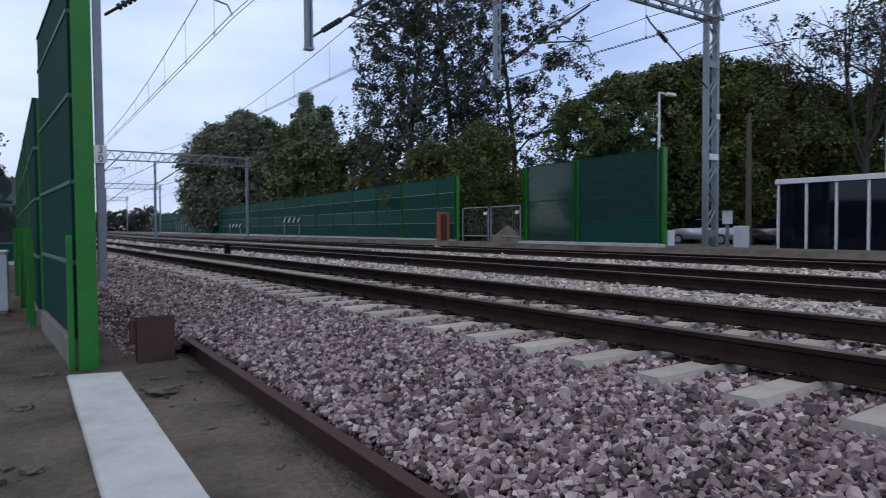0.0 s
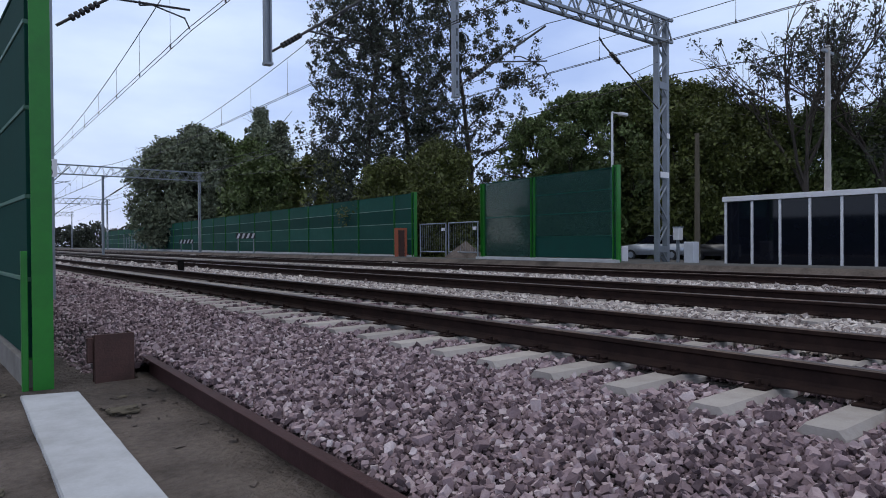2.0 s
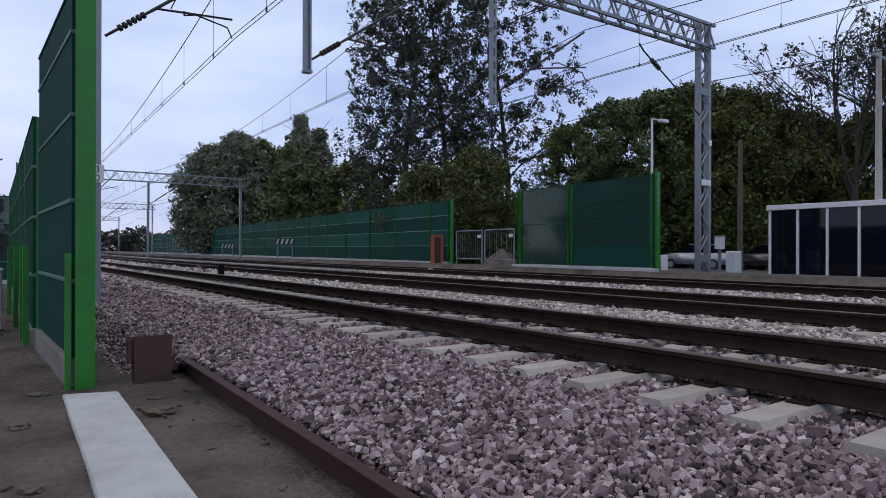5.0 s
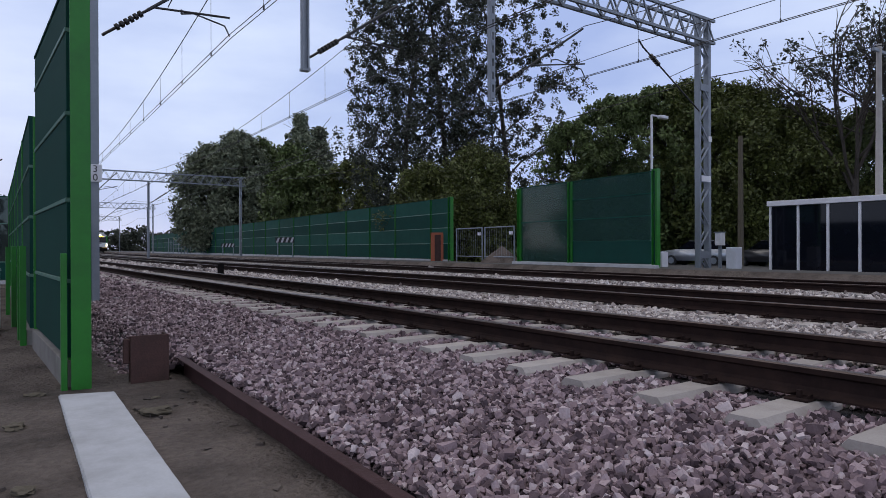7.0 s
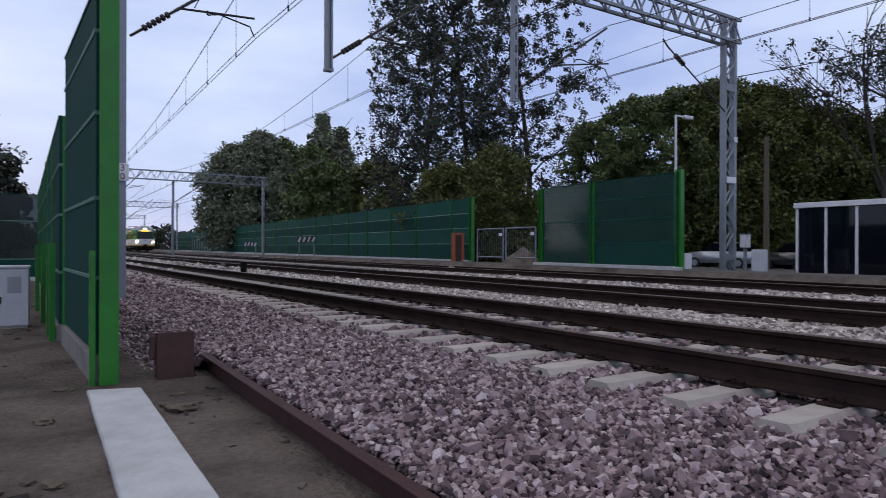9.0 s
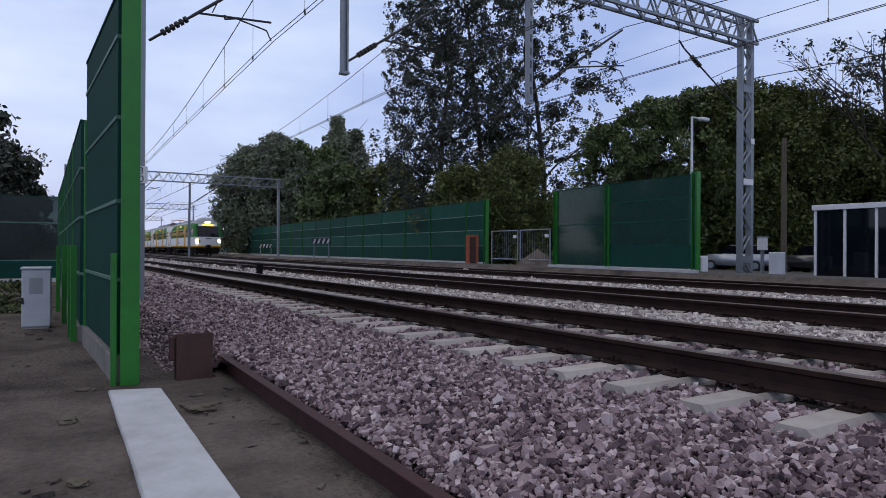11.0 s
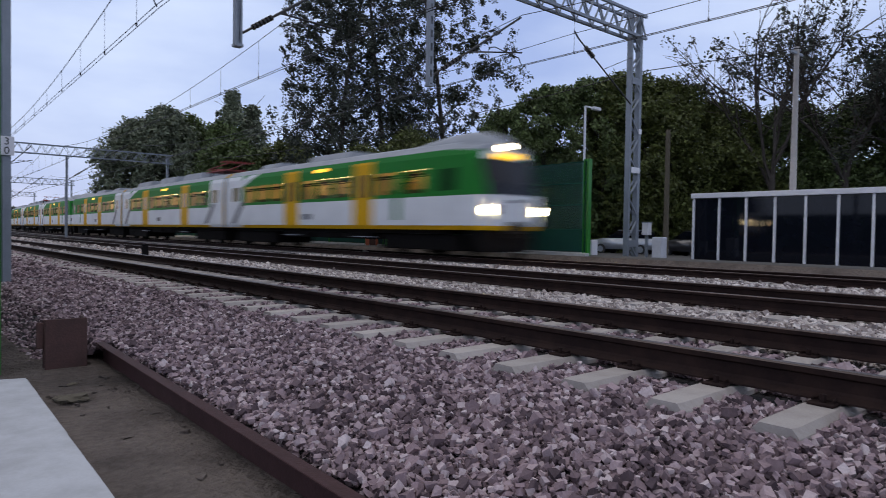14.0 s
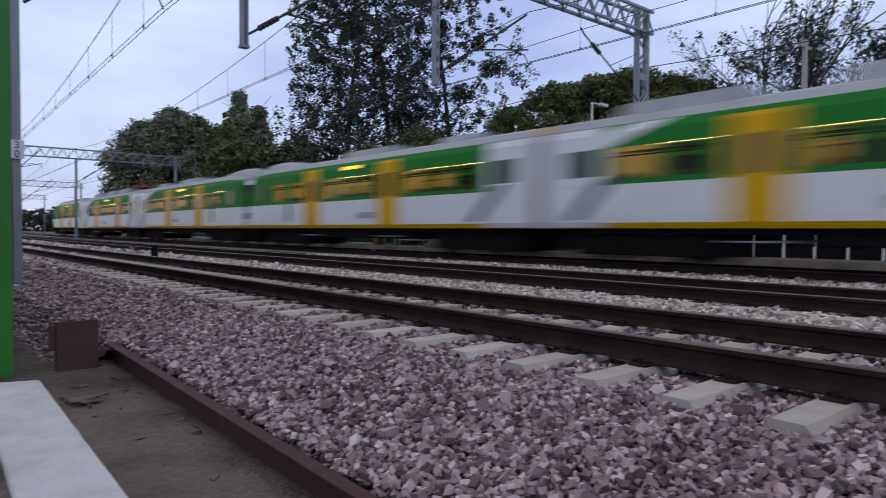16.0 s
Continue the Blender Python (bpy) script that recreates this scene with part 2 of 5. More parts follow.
def box(bm, x0, x1, y0, y1, z0, z1, bevel=0.0, mi=0):
    r = bmesh.ops.create_cube(bm, size=1, matrix=Matrix.LocRotScale(((x0 + x1) / 2, (y0 + y1) / 2, (z0 + z1) / 2), None, (abs(x1 - x0), abs(y1 - y0), abs(z1 - z0))))
    fs = {f for v in r["verts"] for f in v.link_faces}
    if bevel:
        es = {e for v in r["verts"] for e in v.link_edges}
        rr = bmesh.ops.bevel(bm, geom=list(es), offset=bevel, segments=1, affect="EDGES")
        fs = set(rr["faces"]) | {f for f in fs if f.is_valid}
    for f in fs:
        if f.is_valid:
            f.material_index = mi
    return bm


def B(*a, **k):
    return box(bmesh.new(), *a, **k)


def tube(bm, p, q, r0, r1=None, seg=8):
    p, q = Vector(p), Vector(q)
    d = q - p
    m = Matrix.Translation((p + q) / 2) @ d.to_track_quat("Z", "Y").to_matrix().to_4x4()
    bmesh.ops.create_cone(bm, cap_ends=True, segments=seg, radius1=r0, radius2=r0 if r1 is None else r1, depth=d.length, matrix=m)
    return bm


def bar(bm, p, q, a, b=None):
    """A square bar from p to q."""
    p, q = Vector(p), Vector(q)
    d = q - p
    m = Matrix.Translation((p + q) / 2) @ d.to_track_quat("Z", "Y").to_matrix().to_4x4() @ Matrix.Diagonal((a, b or a, d.length, 1))
    bmesh.ops.create_cube(bm, size=1, matrix=m)
    return bm


def strand(bm, pts, r, seg=4):
    """One unbroken wire through the points."""
    rings = []
    for p in pts:
        rings.append([bm.verts.new((p[0] + r * math.cos(6.2832 * j / seg), p[1], p[2] + r * math.sin(6.2832 * j / seg))) for j in range(seg)])
    for a, b in zip(rings, rings[1:]):
        for j in range(seg):
            bm.faces.new((a[j], b[j], b[(j + 1) % seg], a[(j + 1) % seg]))
    return bm


def prism(bm, profile, y0, y1, mi=0):
    """A closed outline in x, z drawn out along y."""
    a = [bm.verts.new((x, y0, z)) for x, z in profile]
    b = [bm.verts.new((x, y1, z)) for x, z in profile]
    n = len(profile)
    fs = [bm.faces.new((a[i], a[(i + 1) % n], b[(i + 1) % n], b[i])) for i in range(n)]
    fs += [bm.faces.new(a[::-1]), bm.faces.new(b)]
    for f in fs:
        f.material_index = mi
    bmesh.ops.recalc_face_normals(bm, faces=fs)
    return fs


def from_arrays(name, verts, faces, materials, indices=None):
    me = bpy.data.meshes.new(name)
    me.vertices.add(len(verts))
    me.vertices.foreach_set("co", np.asarray(verts, np.float32).ravel())
    faces = np.asarray(faces, np.int32)
    k = faces.shape[1]
    me.loops.add(faces.size)
    me.loops.foreach_set("vertex_index", faces.ravel())
    me.polygons.add(len(faces))
    me.polygons.foreach_set("loop_start", np.arange(0, faces.size, k, dtype=np.int32))
    for m in materials:
        me.materials.append(m)
    if indices is not None:
        me.polygons.foreach_set("material_index", np.asarray(indices, np.int32))
    me.update(calc_edges=True)
    me.shade_flat()
    return me


def bend(y):
    """How far the line has swung to the right at y: straight here, a wide curve beyond."""
    return (y - 14) ** 2 / 3700 if y > 14 else 0.0


def along(x, y):
    return x + bend(y), y


# ---- ground ----
RAIL_Z, RAIL3_Z = 0.65, 0.52
AXES = ((4.253, RAIL_Z), (8.41, RAIL_Z), (15.84, RAIL3_Z))


def profile_height(x):
    """Height of the land across the line: sandy strip, ballast bed, the paved side beyond."""
    pts = ((-1500, 0.1), (-40, 0.3), (-6, 0.14), (1.0, 0.12), (1.25, 0.08), (17.9, 0.1), (18.5, 0.6), (20, 0.62), (24, 0.42), (27, 0.38), (42, 0.12), (70, 0.0), (1500, 0.0))
    return float(np.interp(x, [p[0] for p in pts], [p[1] for p in pts]))


def make_ground():
    xs = [-1500, -300, -80, -40, -20, -10, -6] + list(np.arange(-5, 1.26, 0.25)) + [1.6, 4, 10, 17.9, 18.5, 20, 24, 27, 34, 42, 55, 70, 120, 400, 1500]
    ys = [-1500, -300, -60, -20, -8] + list(np.arange(-4, 16, 0.25)) + [18, 22, 28, 36, 50, 70, 100, 150, 220, 320, 500, 900, 2000]
    rng = np.random.default_rng(3)
    v = []
    for y in ys:
        for x in xs:
            z = profile_height(x)
            if -5 < x < 1.3 and -4 < y < 16:
                z += 0.018 * noise.noise((x * 1.3, y * 1.3, 0)) + 0.012 * noise.noise((x * 5, y * 5, 2))
            v.append((x + (bend(y) if y < 400 and x > 1 else 0), y, z))
    w = len(xs)
    f = [(j * w + i, j * w + i + 1, (j + 1) * w + i + 1, (j + 1) * w + i) for j in range(len(ys) - 1) for i in range(w - 1)]
    idx = [1 if xs[i] >= 18.4 else 0 for j in range(len(ys) - 1) for i in range(w - 1)]
    me = from_arrays("ground", v, f, [M["sand"], M["asphalt"]], idx)
    for p in me.polygons:
        p.use_smooth = True
    tagged(new("ground", me), "trampled grey-brown sandy soil beside the railway line", "ground", kind="structure")


make_ground()


def bed_height(x):
    pts = ((0.55, 0.1), (0.8, 0.135), (0.98, 0.19), (1.12, 0.24), (1.9, 0.325), (2.55, 0.385), (3.2, 0.415), (5.3, 0.42), (6.3, 0.41), (7.3, 0.43), (9.5, 0.42), (11.0, 0.31), (13.2, 0.31), (14.2, 0.3), (17.5, 0.3), (18.3, 0.3))
    return float(np.interp(x, [p[0] for p in pts], [p[1] for p in pts]))


# sheet under the loose stones, its dark colour painted as shade in their gaps
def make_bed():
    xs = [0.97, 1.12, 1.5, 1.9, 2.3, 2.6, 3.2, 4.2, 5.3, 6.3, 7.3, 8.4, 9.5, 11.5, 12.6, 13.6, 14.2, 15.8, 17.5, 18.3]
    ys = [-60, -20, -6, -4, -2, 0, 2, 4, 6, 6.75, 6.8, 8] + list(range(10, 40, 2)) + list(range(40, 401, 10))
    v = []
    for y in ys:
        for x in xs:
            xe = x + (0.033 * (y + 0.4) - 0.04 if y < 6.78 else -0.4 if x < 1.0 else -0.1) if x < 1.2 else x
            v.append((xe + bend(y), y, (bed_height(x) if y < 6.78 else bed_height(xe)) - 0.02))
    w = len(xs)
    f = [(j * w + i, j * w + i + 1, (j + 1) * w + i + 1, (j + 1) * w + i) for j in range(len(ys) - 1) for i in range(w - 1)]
    tagged(new("ballast_bed", from_arrays("ballast_bed", v, f, [M["bed"]])), "near-black bed under the tracks, coloured as the shade between the stones", "track bed", kind="structure")


make_bed()


def stone_shapes(k, rng):
    """k broken stones: skewed blocks with sharp edges."""
    base = np.array([(x, y, z) for x in (-1, 1) for y in (-1, 1) for z in (-1, 1)], float) * 0.68
    tri = np.array([(0, 1, 3), (0, 3, 2), (4, 6, 7), (4, 7, 5), (0, 4, 5), (0, 5, 1), (2, 3, 7), (2, 7, 6), (0, 2, 6), (0, 6, 4), (1, 5, 7), (1, 7, 3)])
    shapes = []
    for _ in range(k):
        v = base + rng.normal(scale=0.17, size=base.shape)
        v *= rng.uniform(0.55, 1.25, 3)
        shapes.append(v)
    return np.array(shapes), tri


def scatter_stones(name, zones, label, seed, material):
    rng = np.random.default_rng(seed)
    shapes, tri = stone_shapes(40, rng)
    V, F, base = [], [], 0
    for x0, x1, y0, y1, per_m2, size in zones:
        k = int((x1 - x0) * (y1 - y0) * per_m2)
        x, y = rng.uniform(x0, x1, k), rng.uniform(y0, y1, k)
        lift = rng.uniform(-0.8, 0.95, k)
        if per_m2 >= 900:
            # an upper layer lying side by side over a loose lower one
            pitch = size * 1.5
            gx, gy = np.meshgrid(np.arange(x0, x1, pitch), np.arange(y0, y1, pitch))
            gx = gx + pitch * 0.5 * (np.arange(gx.shape[0]) % 2)[:, None]
            n = gx.size
            x = np.concatenate([x[:k // 3], gx.ravel() + rng.uniform(-0.36, 0.36, n) * pitch])
            y = np.concatenate([y[:k // 3], gy.ravel() + rng.uniform(-0.36, 0.36, n) * pitch])
            lift = np.concatenate([rng.uniform(-1.5, -0.9, k // 3), rng.uniform(-0.35, 1.05, n)])
            k = len(x)
        z = np.array([bed_height(a) for a in x])
        keep = np.ones(k, bool)
        for ax, rz in AXES:
            for s in (-1, 1):
                # bare strip along each rail: the near-black bed stands in for shadow there
                keep &= np.abs(x - ax - s * 0.753) > 0.145
            near = np.abs(x - ax) < 1.45
            yy = np.mod(y - SLEEPER_Y0 + 0.12, 0.6)
            keep &= ~(near & (yy < 0.24))
        keep &= (y > 6.7) | (x > 1.02 + 0.033 * (y + 0.4))
        x, y, z, lift = x[keep], y[keep], z[keep], lift[keep]
        k = len(x)
        s = size * rng.lognormal(0, 0.22, k)
        q = rng.normal(size=(k, 4))
        q /= np.linalg.norm(q, axis=1)[:, None]
        a, b, c, d = q.T
        R = np.stack([1 - 2 * (c * c + d * d), 2 * (b * c - a * d), 2 * (b * d + a * c), 2 * (b * c + a * d), 1 - 2 * (b * b + d * d), 2 * (c * d - a * b), 2 * (b * d - a * c), 2 * (c * d + a * b), 1 - 2 * (b * b + c * c)], 1).reshape(k, 3, 3)
        v = np.einsum("kij,kvj->kvi", R, shapes[rng.integers(0, len(shapes), k)]) * s[:, None, None]
        xb = x + np.where(y > 14, (y - 14) ** 2 / 3700, 0)
        v += np.stack([xb, y, z + lift * s], 1)[:, None, :]
        V.append(v.reshape(-1, 3))
        F.append((tri[None] + (base + 8 * np.arange(k))[:, None, None]).reshape(-1, 3))
        base += 8 * k
    me = from_arrays(name, np.concatenate(V), np.concatenate(F), [material])
    return tagged(new(name, me), label, "gravel", kind="stuff")


SLEEPER_Y0 = 0.535
ZONES = (
    (0.98, 3.6, -2.4, 0.2, 1800, 0.024),
    (1.0, 2.9, 0.2, 5.5, 2900, 0.0215),
    (2.9, 3.6, 0.2, 5.5, 2000, 0.0215),
    (1.05, 2.9, 5.5, 9.0, 2700, 0.0225),
    (2.9, 3.6, 5.5, 9.0, 1800, 0.0225),
    (0.6, 1.25, 6.9, 15.0, 500, 0.017),
    (1.2, 3.4, 9.0, 16.0, 1700, 0.025),
    (1.4, 3.4, 16.0, 34.0, 420, 0.036),
    (3.6, 4.95, -2.4, 10.0, 900, 0.023),
)
PALE_ZONES = (
    (5.05, 7.6, -2.4, 0.0, 1000, 0.026),
    (5.05, 7.6, 0.0, 12.0, 1000, 0.026),
    (5.05, 7.6, 12.0, 26.0, 260, 0.04),
    (7.7, 9.1, 1.0, 16.0, 160, 0.04),
    (9.2, 13.4, 2.0, 24.0, 110, 0.045),
    (13.4, 15.0, 2.0, 24.0, 90, 0.04),
    (15.1, 18.2, 2.0, 30.0, 30, 0.05),
    (3.6, 7.6, 26.0, 70.0, 30, 0.07),
)
scatter_stones("ballast_stones", ZONES, "loose crushed grey and pinkish ballast stones", 11, M["stone"])
scatter_stones("pale_ballast_stones", PALE_ZONES, "pale clean crushed stone between the tracks", 12, M["stone_pale"])


def soil_clods():
    """Crumbs and lumps of soil lying on the trodden sand."""
    rng = np.random.default_rng(17)
    shapes, tri = stone_shapes(20, rng)
    k = 1500
    x, y = rng.uniform(-3.5, 1.0, k), rng.uniform(1.0, 15.0, k)
    keep = ~((x > -0.3) & (x < 0.5) & (y < 6.3))
    keep &= np.array([noise.noise((a * 0.8, b * 0.8, 4)) > -0.05 for a, b in zip(x, y)])
    x, y = x[keep], y[keep]
    k = len(x)
    s = 0.014 * rng.lognormal(0, 0.6, k)
    a = rng.uniform(0, 6.283, k)
    v = shapes[rng.integers(0, 20, k)]
    c, d = np.cos(a)[:, None], np.sin(a)[:, None]
    v = np.stack([v[..., 0] * c - v[..., 1] * d, v[..., 0] * d + v[..., 1] * c, v[..., 2] * 0.6], -1) * s[:, None, None]
    v += np.stack([x, y, np.full(k, 0.12)], 1)[:, None, :]
    f = (tri[None] + (8 * np.arange(k))[:, None, None]).reshape(-1, 3)
    tagged(new("soil_clods", from_arrays("soil_clods", v.reshape(-1, 3), f, [M["sand"]])), "crumbs and clods of dry soil on the sand", "soil", kind="stuff")


soil_clods()


def soil_lump(x, y, r, seed):
    bm = bmesh.new()
    bmesh.ops.create_icosphere(bm, subdivisions=3, radius=1)
    for v in bm.verts:
        k = 1 + 0.45 * noise.noise(v.co * 1.7 + Vector((seed, 0, 0))) + 0.2 * noise.noise(v.co * 5 + Vector((0, seed, 0)))
        v.co = Vector((v.co.x * r * 1.5 * k, v.co.y * r * k, v.co.z * r * 0.45 * k))
    ob = mesh_ob("soil_lump", bm, M["wood_pole"])
    ob.matrix_basis = pose(x, y, 0.13, 0, 0, 40 * seed)
    tagged(ob, "dark brown lump of crumbled soil on the sand", "soil lump", "soil lumps")


for k, (x, y, r) in enumerate(((0.6, 5.12, 0.075), (0.52, 5.2, 0.035), (-0.31, 5.23, 0.06), (-0.33, 3.77, 0.05), (-0.12, 6.3, 0.05), (0.68, 5.6, 0.03))):
    soil_lump(x, y, r, k)


# ---- tracks ----
def rail_profile():
    half = [(0.075, 0.0), (0.075, 0.011), (0.022, 0.03), (0.0085, 0.05), (0.0085, 0.118), (0.034, 0.132), (0.036, 0.163), (0.028, 0.172)]
    return [(x, z) for x, z in half] + [(-x, z) for x, z in reversed(half)]


def rail_mesh():
    pr = rail_profile()
    ys = [-60] + list(range(-20, 31, 10)) + list(range(36, 401, 8))
    bm = bmesh.new()
    rings = [[bm.verts.new((x + bend(y), y, z)) for x, z in pr] for y in ys]
    n = len(pr)
    for a, b in zip(rings, rings[1:]):
        for i in range(n):
            f = bm.faces.new((a[i], b[i], b[(i + 1) % n], a[(i + 1) % n]))
            f.material_index = 1 if i in (n // 2 - 1, n // 2 - 2, n // 2) else 0
    bm.faces.new(rings[0])
    bm.faces.new(rings[-1][::-1])
    bmesh.ops.recalc_face_normals(bm, faces=bm.faces[:])
    me = bpy.data.meshes.new("rail")
    bm.to_mesh(me)
    bm.free()
    me.materials.append(M["rail"])
    me.materials.append(M["rail_top"])
    return me


def sleeper_mesh(half):
    """A pre-stressed concrete sleeper: higher at the ends, chamfered sides, sunken middle."""
    bm = bmesh.new()
    secs = ((-half, 0.0), (-half + 0.05, 0.0), (-0.45, 0.0), (-0.25, -0.035), (0.25, -0.035), (0.45, 0.0), (half - 0.05, 0.0), (half, 0.0))
    rings = []
    for x, dz in secs:
        e = 0.012 if abs(x) == half else 0
        rings.append([bm.verts.new((x, s, z)) for s, z in ((-0.15, -0.2), (-0.122 + e, -0.04 + dz), (-0.088 + e, dz), (0.088 - e, dz), (0.122 - e, -0.04 + dz), (0.15, -0.2))])
    for a, b in zip(rings, rings[1:]):
        for i in range(6):
            bm.faces.new((a[i], b[i], b[(i + 1) % 6], a[(i + 1) % 6]))
    bm.faces.new(rings[0])
    bm.faces.new(rings[-1][::-1])
    bmesh.ops.recalc_face_normals(bm, faces=bm.faces[:])
    me = bpy.data.meshes.new("sleeper")
    bm.to_mesh(me)
    bm.free()
    me.materials.append(M["concrete"])
    return me


def clip_mesh():
    bm = bmesh.new()
    box(bm, -0.05, 0.05, -0.07, 0.07, 0, 0.016, 0.004)
    tube(bm, (0.0, 0, 0.01), (0.0, 0, 0.06), 0.018, seg=6)
    for s in (-1, 1):
        tube(bm, (-0.055, s * 0.045, 0.03), (0.03, s * 0.06, 0.035), 0.008, seg=5)
    me = bpy.data.meshes.new("rail_fastening")
    bm.to_mesh(me)
    bm.free()
    me.materials.append(M["rail"])
    return me


RAIL = rail_mesh()
CLIP = clip_mesh()


def make_track(i, ax, rz, half, last):
    t = empty("railway_track", pose(0, 0, 0))
    tagged(t, ("rust-brown railway track on pale concrete sleepers in ballast", "brown railway track on concrete sleepers beside a ballast strip", "railway track on concrete sleepers along the paved side")[i], "railway track", "tracks", "structure")
    for s in (-1, 1):
        shared("rail", RAIL, t, pose(ax + s * 0.753, 0, rz - 0.172))
    sm = sleeper_mesh(half)
    k0 = -4
    far_v, far_f, base = [], [], 0
    me_v = [tuple(v.co) for v in sm.vertices]
    me_f = [tuple(p.vertices) for p in sm.polygons if len(p.vertices) == 4]
    top = rz - 0.187
    for k in range(k0, 560):
        y = SLEEPER_Y0 + 0.6 * k
        if y < last:
            rr = random.Random(k * 7 + i)
            so = shared("sleeper", sm, t, pose(ax + bend(y) + rr.uniform(-0.012, 0.012), y + rr.uniform(-0.008, 0.008), top + rr.uniform(-0.004, 0.003), 0, 0, rr.uniform(-0.5, 0.5)))
            if y < (16 if i == 0 else 7):
                for a in (-0.753, 0.753):
                    for s in (-1, 1):
                        shared("rail_fastening", CLIP, so, Matrix.Translation((a + s * 0.105, 0, 0.0)) @ pose(0, 0, 0, 0, 0, 0 if s > 0 else 180))
        else:
            far_v += [(x + ax + bend(y), yy + y, z + top) for x, yy, z in me_v]
            far_f += [tuple(j + base for j in f) for f in me_f]
            base += len(me_v)
    tagged(shared("distant_sleepers", from_arrays("distant_sleepers", far_v, far_f, [M["concrete"]]), t, pose(0, 0, 0)), kind="stuff")


for i, (ax, rz) in enumerate(AXES):
    make_track(i, ax, rz, 1.47 if i == 0 else 1.3, (90, 50, 70)[i])


# ---- concrete plank, rusty beam and stub ----
def make_edge():
    bm = bmesh.new()
    v = [bm.verts.new(p) for p in ((-0.25, -1.0, 0.08), (0.17, -1.0, 0.08), (0.43, 5.95, 0.08), (0.03, 6.08, 0.08), (-0.25, -1.0, 0.155), (0.17, -1.0, 0.155), (0.43, 5.95, 0.155), (0.03, 6.08, 0.155))]
    for f in ((3, 2, 1, 0), (4, 5, 6, 7), (0, 1, 5, 4), (1, 2, 6, 5), (2, 3, 7, 6), (3, 0, 4, 7)):
        bm.faces.new([v[i] for i in f])
    bmesh.ops.subdivide_edges(bm, edges=[e for e in bm.edges if e.calc_length() > 3], cuts=40, use_grid_fill=True)
    bmesh.ops.bevel(bm, geom=[e for e in bm.edges if e.is_manifold and e.calc_face_angle() > 0.5], offset=0.008, segments=2, affect="EDGES")
    for w in bm.verts:
        w.co += Vector((noise.noise(w.co * 9) * 0.0035, 0, noise.noise(w.co * 4 + Vector((5, 0, 0))) * 0.002))
    tagged(mesh_ob("concrete_plank", bm, M["plank"]), "long pale concrete slab lying on the sand", "concrete slab", kind="structure")
    # channel section along the foot of the ballast
    beam = empty("steel_beam", pose(0.86, -0.4, 0.15, 0, 0, -1.9))
    tagged(beam, "long rusty steel channel with worn edges holding back the ballast", "steel beam")
    bm = bmesh.new()
    pr = [(0.066, -0.08), (0.078, -0.08), (0.078, 0.13), (-0.002, 0.13), (-0.002, 0.117), (0.066, 0.117)]
    prism(bm, pr, 0, 7.05)
    bmesh.ops.bevel(bm, geom=[e for e in bm.edges if e.calc_length() > 3], offset=0.003, segments=1, affect="EDGES")
    part("web_and_flange", bm, M["beam"], beam)
    part("lower_flange", B(0.0, 0.0655, 0, 7.0, -0.08, -0.068), M["beam"], beam)
    stub = empty("steel_stub", pose(0.63, 6.38, 0.1, 0, 0, -3))
    tagged(stub, "upright stub of a rusty brown steel pile", "steel pile")
    part("web", B(0.0, 0.33, 0.12, 0.14, 0, 0.44, 0.004), M["rust"], stub)
    part("front_flange", B(0.0, 0.33, 0.0, 0.02, -0.02, 0.455, 0.005), M["rust"], stub)
    part("side_flange", B(0.315, 0.335, 0.021, 0.3, -0.02, 0.445, 0.004), M["rust"], stub)
    part("broken_flange", B(-0.06, -0.003, 0.03, 0.06, 0.2, 0.43, 0.01), M["rust"], stub)


make_edge()


# ---- noise barriers ----
def h_post(name, parent, m, height, w=0.16, d=0.18, label=""):
    bm = bmesh.new()
    box(bm, -w / 2, w / 2, -d / 2, -d / 2 + 0.014, 0, height, 0.003)
    box(bm, -w / 2, w / 2, d / 2 - 0.014, d / 2, 0, height, 0.003)
    box(bm, -0.005, 0.005, -d / 2 + 0.015, d / 2 - 0.015, 0, height)
    ob = part(name, bm, M["green_post"], parent, label)
    ob.matrix_basis = m
    return ob


def barrier_bay(parent, p, q, z0, ribs, height, panel, plinth=0.22, plinth_m=None, rib_m=None):
    """One bay between two posts: plinth, sheets between the rails, rails."""
    p, q = Vector((*p, 0)), Vector((*q, 0))
    d = q - p
    yaw = math.degrees(math.atan2(d.y, d.x))
    m = Matrix.Translation((p.x, p.y, z0)) @ pose(0, 0, 0, 0, 0, yaw)
    ln = d.length
    if plinth:
        ob = part("plinth", B(0.03, ln - 0.03, -0.06, 0.06, -0.15, plinth, 0.006), plinth_m or M["plank"], parent)
        ob.matrix_basis = m
    levels = [plinth] + list(ribs) + [height]
    for i, (a, b) in enumerate(zip(levels, levels[1:])):
        pm = panel[min(i, len(panel) - 1)]
        ob = part("panel", B(0.03, ln - 0.03, -0.02, 0.02, a + 0.02, b - 0.02, 0.004), pm, parent)
        ob.matrix_basis = m
        if i:
            rb = part("rail", B(0.03, ln - 0.03, -0.032, 0.032, a - 0.019, a + 0.019, 0.004), rib_m or M["green_rib"], parent)
            rb.matrix_basis = m
    rb = part("top_rail", B(0.03, ln - 0.03, -0.03, 0.03, height - 0.019, height + 0.015, 0.004), M["green_panel"], parent)
    rb.matrix_basis = m


